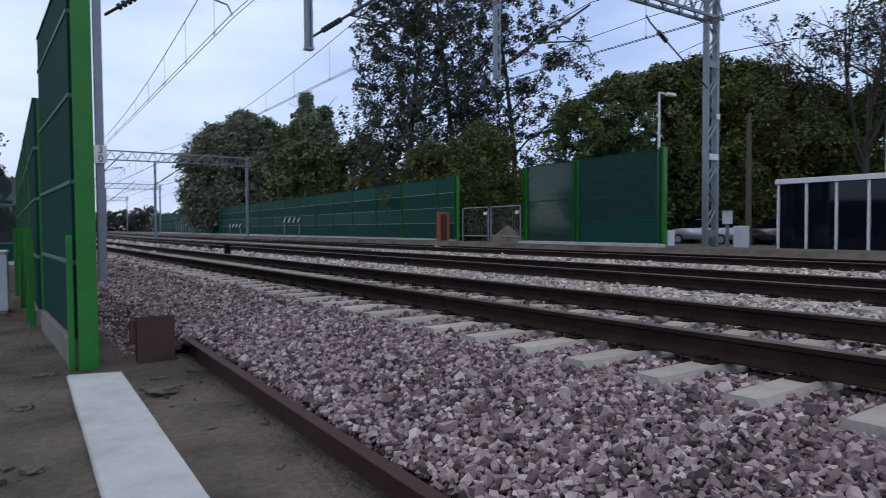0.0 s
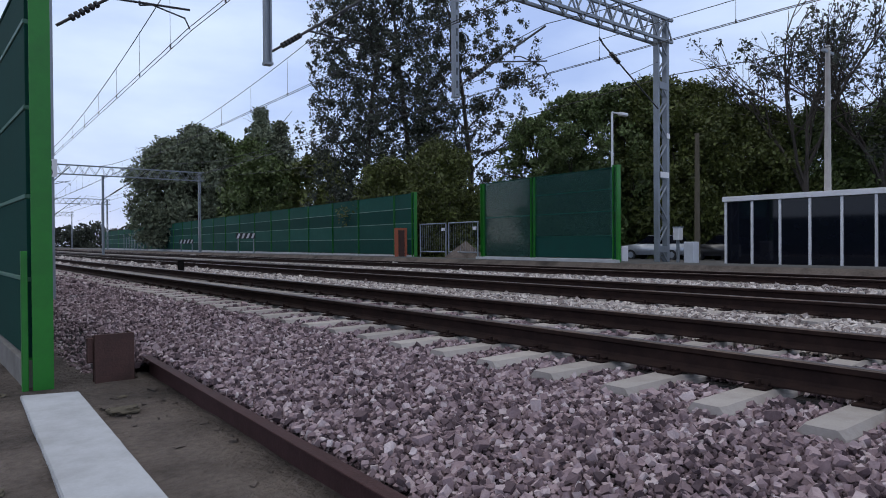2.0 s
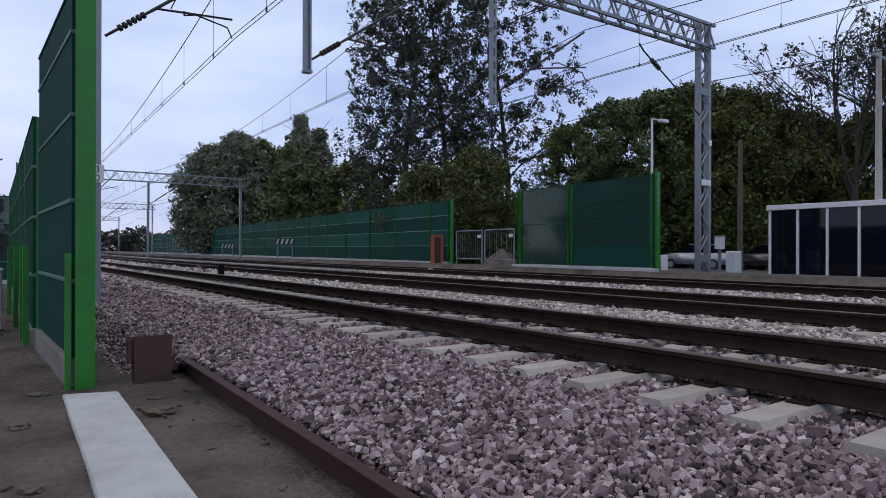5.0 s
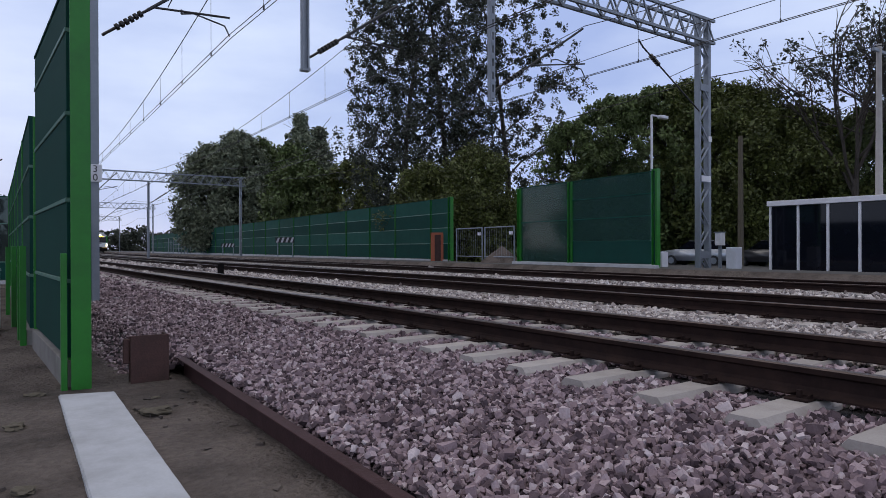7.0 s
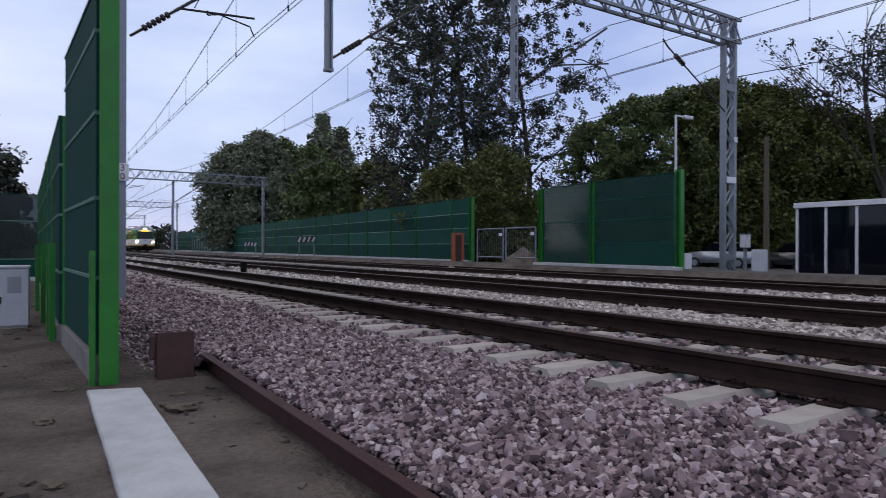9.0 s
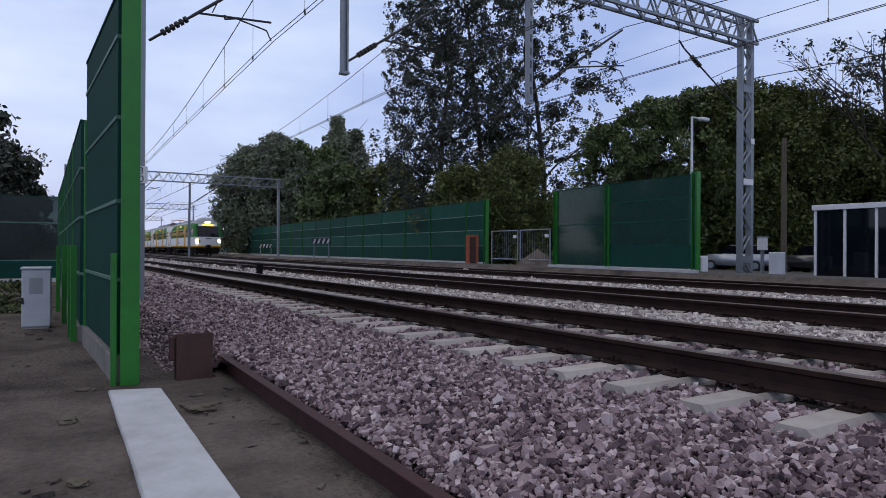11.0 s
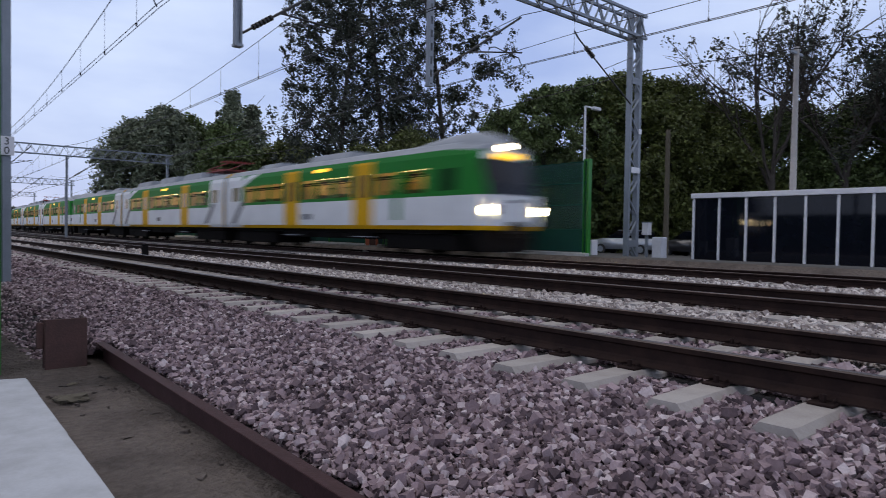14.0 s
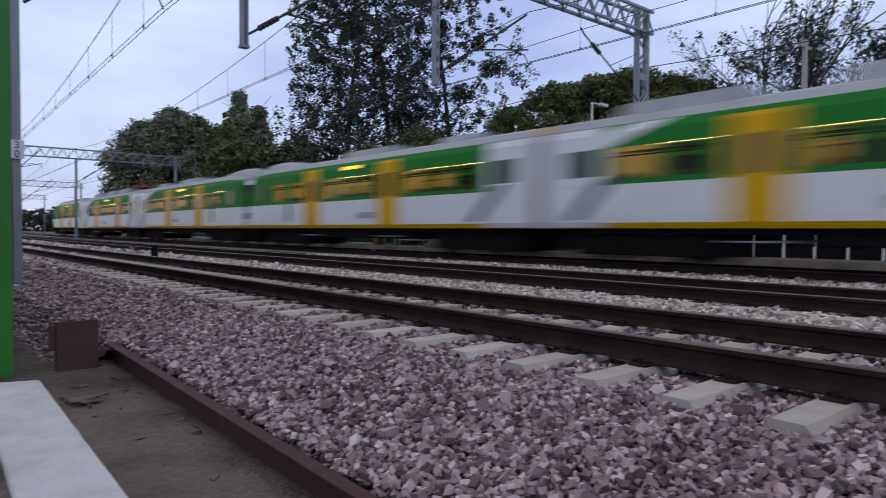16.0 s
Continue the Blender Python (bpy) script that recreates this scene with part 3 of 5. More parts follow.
def left_barrier():
    w = empty("noise_barrier")
    tagged(w, "tall dark green noise barrier with bright green steel posts", "noise barrier", "noise barriers", "structure")
    zb = 0.12
    a, b = (0.165, 6.55), (0.105, 9.45)
    h_post("post", w, pose(0.232, 6.5, zb - 0.1, 0, 0, 2), 4.6, 0.16, 0.2)
    part("short_post", B(0.082, 0.13, 6.42, 6.49, zb - 0.1, 1.32, 0.004), M["green_post"], w)
    barrier_bay(w, a, b, zb, (0.95, 1.68, 2.46, 3.21), 3.62, [M["green_panel"]], 0.24, M["plinth"])
    h_post("post", w, pose(0.11, 9.53, zb - 0.1), 3.0, 0.08, 0.08)
    pts = [(0.06, 9.7), (0.105, 12.1), (0.15, 14.5), (0.2, 16.9), (0.245, 19.3), (0.29, 21.7), (0.33, 24.1)]
    for p, q in zip(pts, pts[1:]):
        barrier_bay(w, p, q, zb, (0.9, 1.65, 2.3), 2.93, [M["green_panel"]], 0.2, M["plinth"])
        h_post("post", w, pose(q[0], q[1], zb - 0.1), 3.05, 0.07, 0.14)
    # short posts standing against the back of the wall
    for y in (9.75, 10.4, 12.2, 14.6):
        part("back_post", B(-0.07, 0.0, y - 0.04, y + 0.04, 0.0, 1.4, 0.004), M["green_post"], w)
    r = empty("noise_barrier")
    tagged(r, "grey-green see-through noise screen across the path", "noise barrier", "noise barriers", "structure")
    for x0, x1 in ((-2.9, 0.45), (-6.9, -2.9), (-10.9, -6.9)):
        barrier_bay(r, (x0, 27.5), (x1, 27.5), 0.15, (0.75, 2.1), 3.05, [M["green_panel"], M["screen"], M["screen"]], 0.1)
        h_post("post", r, pose(x0, 27.5, 0.1, 0, 0, 90), 3.2)


left_barrier()


def wall_x(y):
    return 19.1 + 0.08 * (y - 14.58)


def right_barrier():
    near = empty("noise_barrier")
    tagged(near, "smoky green see-through noise barrier between bright green posts", "noise barrier", "noise barriers", "structure")
    zb = 0.62
    ys = (14.31, 18.7, 22.09)
    for y0, y1 in zip(ys, ys[1:]):
        barrier_bay(near, (wall_x(y0), y0), (wall_x(y1), y1), zb, (0.95, 1.85, 2.65) if y0 < 15 else (1.85,), 3.42, [M["green_panel"], M["acrylic_near"]] if y0 < 15 else [M["acrylic_near"]], 0.1, rib_m=M["acrylic"])
    for y in ys:
        h_post("post", near, pose(wall_x(y), y, zb - 0.1, 0, 0, 5), 3.6 if y == 14.31 else 3.52, 0.22, 0.22)
    far = empty("noise_barrier")
    tagged(far, "long dark green noise barrier running beside the line", "noise barrier", "noise barriers", "structure")
    ys = [28.13, 30.19, 34.6, 38.36, 42.45, 46.2, 50.2, 54.3, 58.6, 63.1, 67.5, 72, 76.5, 81, 86, 91, 96, 101, 106, 112, 118, 125, 132, 140, 150]
    for y0, y1 in zip(ys, ys[1:]):
        barrier_bay(far, (wall_x(y0), y0), (wall_x(y1), y1), zb, (0.95, 1.8, 2.6), 3.4, [M["green_panel"], M["acrylic"], M["green_panel"], M["acrylic"]], 0.08)
    for y in ys:
        h_post("post", far, pose(wall_x(y), y, zb - 0.1, 0, 0, 5), 3.55 if y == 28.13 else 3.5, *((0.22, 0.22) if y == 28.13 else (0.12, 0.12)))
    open_fence = empty("open_fence")
    tagged(open_fence, "row of pale steel fence posts with two rails", "fence", "", "structure")
    for k in range(9):
        y = 100 + 2.6 * k
        ob = part("post", B(-0.05, 0.05, -0.05, 0.05, 0, 2.3 if k % 4 else 2.7), M["galv"], open_fence)
        ob.matrix_basis = pose(wall_x(y) - 0.7, y, 0.4)
    for z in (0.9, 1.6, 2.2):
        bm = bmesh.new()
        bar(bm, (wall_x(105) - 0.7, 105, 0.4 + z), (wall_x(116) - 0.7, 116, 0.4 + z), 0.06)
        part("rail", bm, M["galv"], open_fence)


right_barrier()


# ---- overhead line ----
PORTAL_Y = 14.5


UNIT_BAR = bpy.data.meshes.new("bar")
_b = bmesh.new()
bmesh.ops.create_cube(_b, size=1)
_b.to_mesh(UNIT_BAR)
_b.free()
UNIT_BAR.materials.append(M["galv"])
UNIT_WIRE = UNIT_BAR.copy()
UNIT_WIRE.materials[0] = M["cable"]


def single_bar(name, parent, p, q, a, me=None):
    """One straight bar as a part of its own."""
    p, q = Vector(p), Vector(q)
    d = q - p
    return shared(name, me or UNIT_BAR, parent, Matrix.Translation((p + q) / 2) @ d.to_track_quat("Z", "Y").to_matrix().to_4x4() @ Matrix.Diagonal((a, a, d.length, 1)))


def lattice_mast(parent, x, y, z0, height, w, label=""):
    mast = empty("mast")
    mast.parent = parent
    for sx in (-1, 1):
        t = min(0.07, w * 0.16) * (1.25 if sx > 0 else 0.8)
        part("leg", B(x + sx * w / 2 - t, x + sx * w / 2 + t, y - 0.11, y + 0.11, z0, z0 + height, 0.006), M["galv"], mast)
    n = max(4, int(height / 0.75))
    for k in range(n):
        za, zb = z0 + height * k / n, z0 + height * (k + 1) / n
        s = 1 if k % 2 else -1
        single_bar("lacing_bar", mast, (x - s * w / 2, y - 0.09, za + 0.05), (x + s * w / 2, y - 0.09, zb - 0.05), 0.05)
        single_bar("lacing_bar", mast, (x - s * w / 2, y + 0.09, za + 0.05), (x + s * w / 2, y + 0.09, zb - 0.05), 0.05)
    for z in (z0 + 0.6, z0 + height * 0.36, z0 + height * 0.72):
        part("tie_plate", B(x - w / 2, x + w / 2, y - 0.13, y - 0.112, z - 0.13, z + 0.13), M["galv"], mast)
    if w > 0.4:
        part("notice_plate", B(x - w / 2 + 0.02, x + w / 2 - 0.02, y - 0.16, y - 0.135, 3.84, 4.06), M["white"], mast, "white enamel notice plate")
        part("band", B(x + w / 2 - 0.1, x + w / 2 + 0.1, y - 0.13, y - 0.112, 5.4, 5.6), M["white"], mast, "white painted band")
    return mast


def truss(parent, x0, x1, y, z0, depth, panels):
    """Lattice crossbeam: four chords, zigzag web on both faces, cross ties."""
    t = empty("crossbeam")
    t.parent = parent
    c, w = (0.05, 0.05) if y < 30 else (0.03, 0.03)
    for dy in (-0.25, 0.25):
        for z in (z0, z0 + depth):
            part("chord", B(x0, x1, y + dy - c, y + dy + c, z - c, z + c), M["galv"], t)
    st = (x1 - x0) / panels
    for k in range(panels):
        xa, xb = x0 + k * st, x0 + (k + 1) * st
        for dy in (-0.25, 0.25):
            single_bar("web_bar", t, (xa, y + dy, z0), ((xa + xb) / 2, y + dy, z0 + depth), w)
            single_bar("web_bar", t, ((xa + xb) / 2, y + dy, z0 + depth), (xb, y + dy, z0), w)
        single_bar("cross_bar", t, (xa, y - 0.25, z0), (xb, y + 0.25, z0), 0.04)
        single_bar("cross_bar", t, ((xa + xb) / 2, y - 0.25, z0 + depth), ((xa + xb) / 2, y + 0.25, z0 + depth), 0.04)


def drop_post(parent, x, y, zt, zb, w=0.17, latticed=True):
    d = empty("drop_post")
    d.parent = parent
    for s in (-1, 1):
        part("channel", B(x + s * w / 2 - 0.022, x + s * w / 2 + 0.022, y - 0.08, y + 0.08, zb, zt), M["galv"], d)
    if not latticed:
        part("web_plate", B(x - w / 2 + 0.024, x + w / 2 - 0.024, y - 0.03, y + 0.03, zb + 0.031, zt), M["galv"], d)
    n = int((zt - zb) / 0.38) if latticed else 0
    for k in range(n):
        z = zb + 0.15 + k * 0.38
        part("batten", B(x - w / 2, x + w / 2, y - 0.085, y - 0.075, z - 0.08, z + 0.08), M["galv"], d)
    part("end_plate", B(x - w / 2 - 0.04, x + w / 2 + 0.04, y - 0.1, y + 0.1, zb - 0.03, zb + 0.03), M["galv"], d)


def cantilever(parent, x, y, z, reach, wire_z):
    """Tube stay with insulator, register arm and steady arm holding the contact wire at x + reach."""
    c = empty("cantilever")
    c.parent = parent
    s = 1 if reach > 0 else -1
    top = (x + reach * 0.98, y, wire_z + 1.55)
    root = (x + s * 0.15, y, z)
    bm = bmesh.new()
    mid = tuple(a + (b - a) * 0.34 for a, b in zip(root, top))
    tube(bm, mid, top, 0.035)
    part("stay_tube", bm, M["cable"], c)
    bm = bmesh.new()
    a = tuple(p + (q - p) * 0.06 for p, q in zip(root, top))
    tube(bm, root, mid, 0.03)
    for k in range(6):
        u = 0.1 + k * 0.035
        pc = Vector(root).lerp(Vector(top), u)
        pd = Vector(root).lerp(Vector(top), u + 0.018)
        tube(bm, pc, pd, 0.07, seg=10)
    part("insulator", bm, M["insulator"], c)
    bm = bmesh.new()
    arm_z = wire_z + 0.42
    g = Vector(root).lerp(Vector(top), 0.38)
    tube(bm, g, (x + reach * 1.0, y, arm_z), 0.025)
    tube(bm, Vector(root).lerp(Vector(top), 0.55), (x + reach * 0.52, y, (g.z + arm_z) / 2 + 0.02), 0.012)
    part("register_arm", bm, M["cable"], c)
    bm = bmesh.new()
    hx = x + reach * 0.62
    tube(bm, (hx, y, (g.z + arm_z) / 2 + 0.02), (hx, y, wire_z + 0.3), 0.022)
    tube(bm, (hx, y, wire_z + 0.3), (hx + 0.25 * s, y, wire_z + 0.36), 0.018)
    tube(bm, (hx + 0.25 * s, y, wire_z + 0.36), (x + reach * 0.96, y, wire_z + 0.22), 0.018)
    tube(bm, (x + reach * 0.96, y, wire_z + 0.22), (x + reach, y, wire_z), 0.016)
    part("steady_arm", bm, M["cable"], c)


WIRE_Z = (6.08, 6.15, 6.9)


def portal(y, x_left, x_right, drops, zb, z_truss, label, mast_w=0.62, arms=True):
    p = empty("overhead_line_portal")
    tagged(p, label, "gantry", "overhead line portals")
    b = bend(y)
    col = bmesh.new()
    outline = [(-0.07, -0.1), (0.07, -0.1), (0.07, -0.085), (0.006, -0.085), (0.006, 0.085), (0.07, 0.085), (0.07, 0.1), (-0.07, 0.1), (-0.07, 0.085), (-0.006, 0.085), (-0.006, -0.085), (-0.07, -0.085)]
    lo, hi = ([col.verts.new((x_left + b + dx, y + dy, z)) for dx, dy in outline] for z in (0.15, z_truss + 0.9))
    for i in range(12):
        col.faces.new((lo[i], lo[(i + 1) % 12], hi[(i + 1) % 12], hi[i]))
    col.faces.new(lo[::-1])
    col.faces.new(hi)
    part("column", col, M["galv"], p)
    part("footing", B(x_left + b - 0.3, x_left + b + 0.3, y - 0.3, y + 0.3, -0.1, 0.22, 0.02), M["concrete"], p)
    part("base_plate", B(x_left + b - 0.2, x_left + b + 0.2, y - 0.2, y + 0.2, 0.222, 0.25), M["galv"], p)
    lattice_mast(p, x_right + 0.5 + b, y, 0.45, z_truss + (1.0 if y < 30 else 0.65) - 0.45, mast_w)
    part("mast_footing", B(x_right + b - 0.3, x_right + b + 1.3, y - 0.4, y + 0.4, -0.1, 0.47, 0.02), M["concrete"], p)
    truss(p, x_left + b, x_right + b + 0.9, y, z_truss, 0.85 if y < 30 else 0.75, 22)
    for k, x in enumerate(drops):
        drop_post(p, x + b + 0.03, y, z_truss, zb, 0.12, k == 1 and y < 30)
    if y > 30:
        part("middle_column", tube(bmesh.new(), (drops[1] + b, y, 0.2), (drops[1] + b, y, zb), 0.11), M["galv"], p)
    if arms:
        cantilever(p, x_left + b, y, 5.65, AXES[0][0] - 0.14 - x_left, WIRE_Z[0])
        cantilever(p, drops[0] + b, y, zb + 0.32, AXES[1][0] + 0.15 - drops[0], WIRE_Z[1])
        cantilever(p, drops[1] + b, y, zb + 0.32, AXES[2][0] - 0.2 - drops[1], WIRE_Z[2])
    return p


def side_stay():
    """Stay on the outer mast that holds a spare line."""
    c = empty("line_stay")
    tagged(c, "dark tubular stay with insulator on the lattice mast", "bracket")
    a, b2 = Vector((21.85, PORTAL_Y - 0.1, 6.5)), Vector((18.5, PORTAL_Y - 0.1, 8.35))
    part("tube", tube(bmesh.new(), a, b2, 0.028), M["cable"], c)
    ins = bmesh.new()
    for k in range(5):
        tube(ins, a.lerp(b2, 0.74 + 0.03 * k), a.lerp(b2, 0.755 + 0.03 * k), 0.085, seg=10)
    part("insulator", ins, M["insulator"], c)
    part("hook", tube(bmesh.new(), b2, b2 + Vector((-0.25, 0, 0.22)), 0.03), M["cable"], c)
    part("brace", tube(bmesh.new(), a.lerp(b2, 0.55), Vector((21.85, PORTAL_Y - 0.1, 8.3)), 0.012), M["cable"], c)
    line = bmesh.new()
    tube(line, (18.3, -40, 8.2), (18.3, PORTAL_Y, 8.5), 0.012, seg=4)
    tube(line, (18.3, PORTAL_Y, 8.5), (19.2, 60, 7.6), 0.012, seg=4)
    part("spare_line", line, M["cable"], c)


portal(PORTAL_Y, 1.41, 21.72, (5.88, 11.67), 5.62, 9.15, "galvanised steel portal with lattice crossbeam over the tracks")
portal(60.0, 1.5, 18.35, (6.0, 10.9), 4.9, 7.1, "distant galvanised portal carrying the overhead wires", 0.15)
portal(106.0, 1.5, 18.5, (6.0, 11.6), 4.9, 7.3, "far galvanised portal carrying the overhead wires", 0.15)
portal(152.0, 1.5, 18.5, (6.0, 11.6), 4.9, 7.3, "far galvanised portal carrying the overhead wires", 0.15)


def number_plate():
    s = empty("kilometre_plate", pose(1.385, 14.36, 2.68))
    tagged(s, "white enamel location plate with black figures on the mast", "sign")
    part("plate", B(-0.14, 0.14, -0.012, 0.0, 0.0, 0.35, 0.004), M["white"], s)
    for txt, z in (("3", 0.195), ("0", 0.025)):
        cu = bpy.data.curves.new("figure", "FONT")
        cu.body, cu.size, cu.extrude, cu.align_x = txt, 0.19, 0.002, "CENTER"
        cu.materials.append(M["black"])
        ob = new("figure", cu)
        ob.parent = s
        ob.matrix_basis = pose(0.02, -0.016, z, 90, 0, 0)


number_plate()


def wires():
    spans = [-45, PORTAL_Y, 60, 106, 152, 198]
    for (ax, rz), cz, off in zip(AXES, WIRE_Z, (-0.14, 0.15, -0.2)):
        w = empty("overhead_wires")
        tagged(w, "dark contact wire and messenger wire with droppers over the track", "overhead wire", "overhead wires")
        run = []
        for k, (ya, yb) in enumerate(zip(spans, spans[1:])):
            lean = [0, 0, 1.1, 0.7, 0, 0]
            for j in range(29 if k == len(spans) - 2 else 28):
                u = j / 28
                x = ax + off + (bend(ya) + lean[k]) * (1 - u) + (bend(yb) + lean[k + 1]) * u
                run.append((x, ya + (yb - ya) * u, cz + 1.65 - 5.0 * u * (1 - u)))
                if j % 2 and run[-1][1] < 110:
                    x, y, z = run[-1]
                    single_bar("dropper", w, (x, y, cz), (x, y, z), 0.008, UNIT_WIRE)
                    single_bar("clamp", w, (x, y, cz - 0.03), (x, y, cz + 0.07), 0.03, UNIT_WIRE)
        for dx in (-0.05, 0.05):
            part("contact_wire", strand(bmesh.new(), [(x + dx, y, cz) for x, y, z in run], 0.011), M["cable"], w)
        part("messenger_wire", strand(bmesh.new(), run, 0.013), M["cable"], w)
    f = empty("feeder_line")
    tagged(f, "dark feeder cable hung along the masts", "overhead wire", "overhead wires")
    run = []
    for ya, yb in zip(spans, spans[1:]):
        for j in range(10):
            y, s = ya + (yb - ya) * j / 10, 0.4 * j * (1 - j / 10)
            run.append((22.6 + bend(y), y, 7.9 - 0.7 * s))
    part("cable", strand(bmesh.new(), run, 0.017), M["cable"], f)


wires()
side_stay()


# ---- trees ----
def branch_tubes(bm, p, d, length, r, depth, rng, tips, spread=0.6, seg=6):
    n = 3
    for k in range(n):
        q = p + d * (length / n)
        tube(bm, p, q, r * (1 - 0.22 * k / n), r * (1 - 0.22 * (k + 1) / n), seg)
        p = q
        d = (d + Vector(rng.normal(0, 0.12, 3))).normalized()
        if depth > 0 and k > 0:
            for _ in range(2 if depth > 1 else 1):
                side = (d + Vector(rng.normal(0, spread, 3)) + Vector((0, 0, 0.15))).normalized()
                branch_tubes(bm, p, side, length * rng.uniform(0.5, 0.75), r * 0.5, depth - 1, rng, tips, spread, max(3, seg - 1))
    tips.append(p)
    if depth > 0:
        branch_tubes(bm, p, d, length * 0.7, r * 0.7, depth - 1, rng, tips, spread, max(3, seg - 1))


def leaf_mesh(name, centres, radii, per, size, material, rng, flat=1.0):
    """Clumps of small folded leaves round the given centres."""
    k = len(centres) * per
    c = np.repeat(np.asarray(centres), per, 0)
    rr = np.repeat(np.asarray(radii), per)
    off = rng.normal(size=(k, 3))
    off /= np.linalg.norm(off, axis=1)[:, None]
    off *= (rng.uniform(0, 1, k) ** 0.45 * rr)[:, None]
    off[:, 2] *= flat
    c = c + off
    u = rng.normal(size=(k, 3))
    u /= np.linalg.norm(u, axis=1)[:, None]
    w = np.cross(u, rng.normal(size=(k, 3)))
    w /= np.linalg.norm(w, axis=1)[:, None]
    s = (size * rng.lognormal(0, 0.35, k))[:, None]
    n = np.cross(u, w)
    v = np.stack([c - u * s, c - w * s * 0.55 + n * s * 0.12, c + u * s, c + w * s * 0.55 + n * s * 0.12], 1).reshape(-1, 3)
    b = 4 * np.arange(k)[:, None]
    f = np.concatenate([b + np.array([[0, 1, 2]]), b + np.array([[0, 2, 3]])])
    return from_arrays(name, v, f, [material])


def tree(label, x, y, z0, height, radius, material, seed, clumps=150, per=60, leaf=0.16, low=0.12, shape="round", clump_r=0.9, trunk=0.25, depth=2, category="tree", name="tree", lean=0.0, gap=-0.5):
    rng = np.random.default_rng(seed)
    t = empty(name, pose(x, y, z0))
    tagged(t, label, category)
    bm = bmesh.new()
    tips = []
    trunk_h = height * (0.85 if shape != "bush" else 0.5)
    p = Vector((0, 0, -0.2))
    d = Vector((lean, 0, 1)).normalized()
    seg = 6
    for k in range(seg):
        q = p + d * (trunk_h / seg)
        tube(bm, p, q, trunk * (1 - k / seg * 0.85), trunk * (1 - (k + 1) / seg * 0.85), 8)
        p = q
        d = (d + Vector(rng.normal(0, 0.05, 3))).normalized()
        if k >= 1:
            for _ in range(2):
                a = rng.uniform(0, 6.283)
                up = 0.9 if shape == "poplar" else 0.45
                dd = Vector((math.cos(a), math.sin(a), up + rng.uniform(-0.1, 0.4))).normalized()
                branch_tubes(bm, p, dd, min(radius * 0.55, height * 0.2), trunk * 0.32 * (1 - k / seg * 0.6), depth - 1, rng, tips, 0.5, 5)
    part("trunk", bm, M["bark"], t)
    cs, rs = [], []
    h0 = height * low
    while len(cs) < clumps:
        u = rng.uniform(0, 1)
        if shape == "cone":
            prof = (1.02 - u) ** 0.6 * (0.85 + 0.3 * math.sin(u * 17 + seed))
        elif shape == "poplar":
            prof = (0.55 + 0.75 * math.sin(math.pi * min(1, 0.12 + u * 0.8)) ** 0.8) * (1 if u < 0.8 else 1 - (u - 0.8) * 2.2)
        else:
            prof = math.sqrt(max(0, 1 - (2 * u - 0.9) ** 2 / 1.25))
        a = rng.uniform(0, 6.283)
        bump = 1 + 0.5 * noise.noise((math.cos(a) * 1.7 + seed, math.sin(a) * 1.7, u * 5)) + 0.32 * noise.noise((math.cos(a) * 4 + seed, math.sin(a) * 4, u * 13))
        r = radius * prof * bump * rng.uniform(0.15, 1) ** 0.5
        cx, cy, cz = r * math.cos(a), r * math.sin(a), h0 + u * (height - h0)
        if noise.noise((cx * 0.32 + seed, cy * 0.32, cz * 0.32)) < gap:
            continue
        cs.append((cx, cy, cz))
        rs.append(clump_r * rng.uniform(0.5, 1.2))
    ob = new("crown", leaf_mesh("crown", cs, rs, per, leaf, material, rng))
    ob.parent = t
    return t


def bare_tree(label, x, y, z0, height, seed, leaves=60, ntrunk=1, spread=0.5, length=0.26):
    rng = np.random.default_rng(seed)
    t = empty("tree", pose(x, y, z0))
    tagged(t, label, "tree")
    bm = bmesh.new()
    tips = []
    tube(bm, (0, 0, -0.2), (0, 0, height * 0.3), 0.24, 0.17)
    for k in range(5):
        a = k * 1.26 + rng.uniform(-0.3, 0.3)
        d = Vector((math.cos(a) * 0.45, math.sin(a) * 0.45, 1)).normalized()
        branch_tubes(bm, Vector((0, 0, height * (0.2 + 0.025 * k))), d, height * length, 0.1, 3, rng, tips, spread, 5)
    part("trunk", bm, M["bark"], t)
    pick = [tips[i] for i in rng.choice(len(tips), min(leaves, len(tips)), False)]
    ob = new("crown", leaf_mesh("crown", [tuple(p) for p in pick], [0.5] * len(pick), 22, 0.1, M["leaf_dark"], rng))
    ob.parent = t
    return t


def mistletoe(x, y, z, r, seed):
    rng = np.random.default_rng(seed)
    me = leaf_mesh("mistletoe", [(0, 0, 0)], [r], 420, 0.1, M["leaf_mist"], rng)
    ob = new("mistletoe", me)
    ob.matrix_basis = pose(x, y, z)
    tagged(ob, "round dark ball of mistletoe in the poplar", "mistletoe", "mistletoe balls", "stuff")


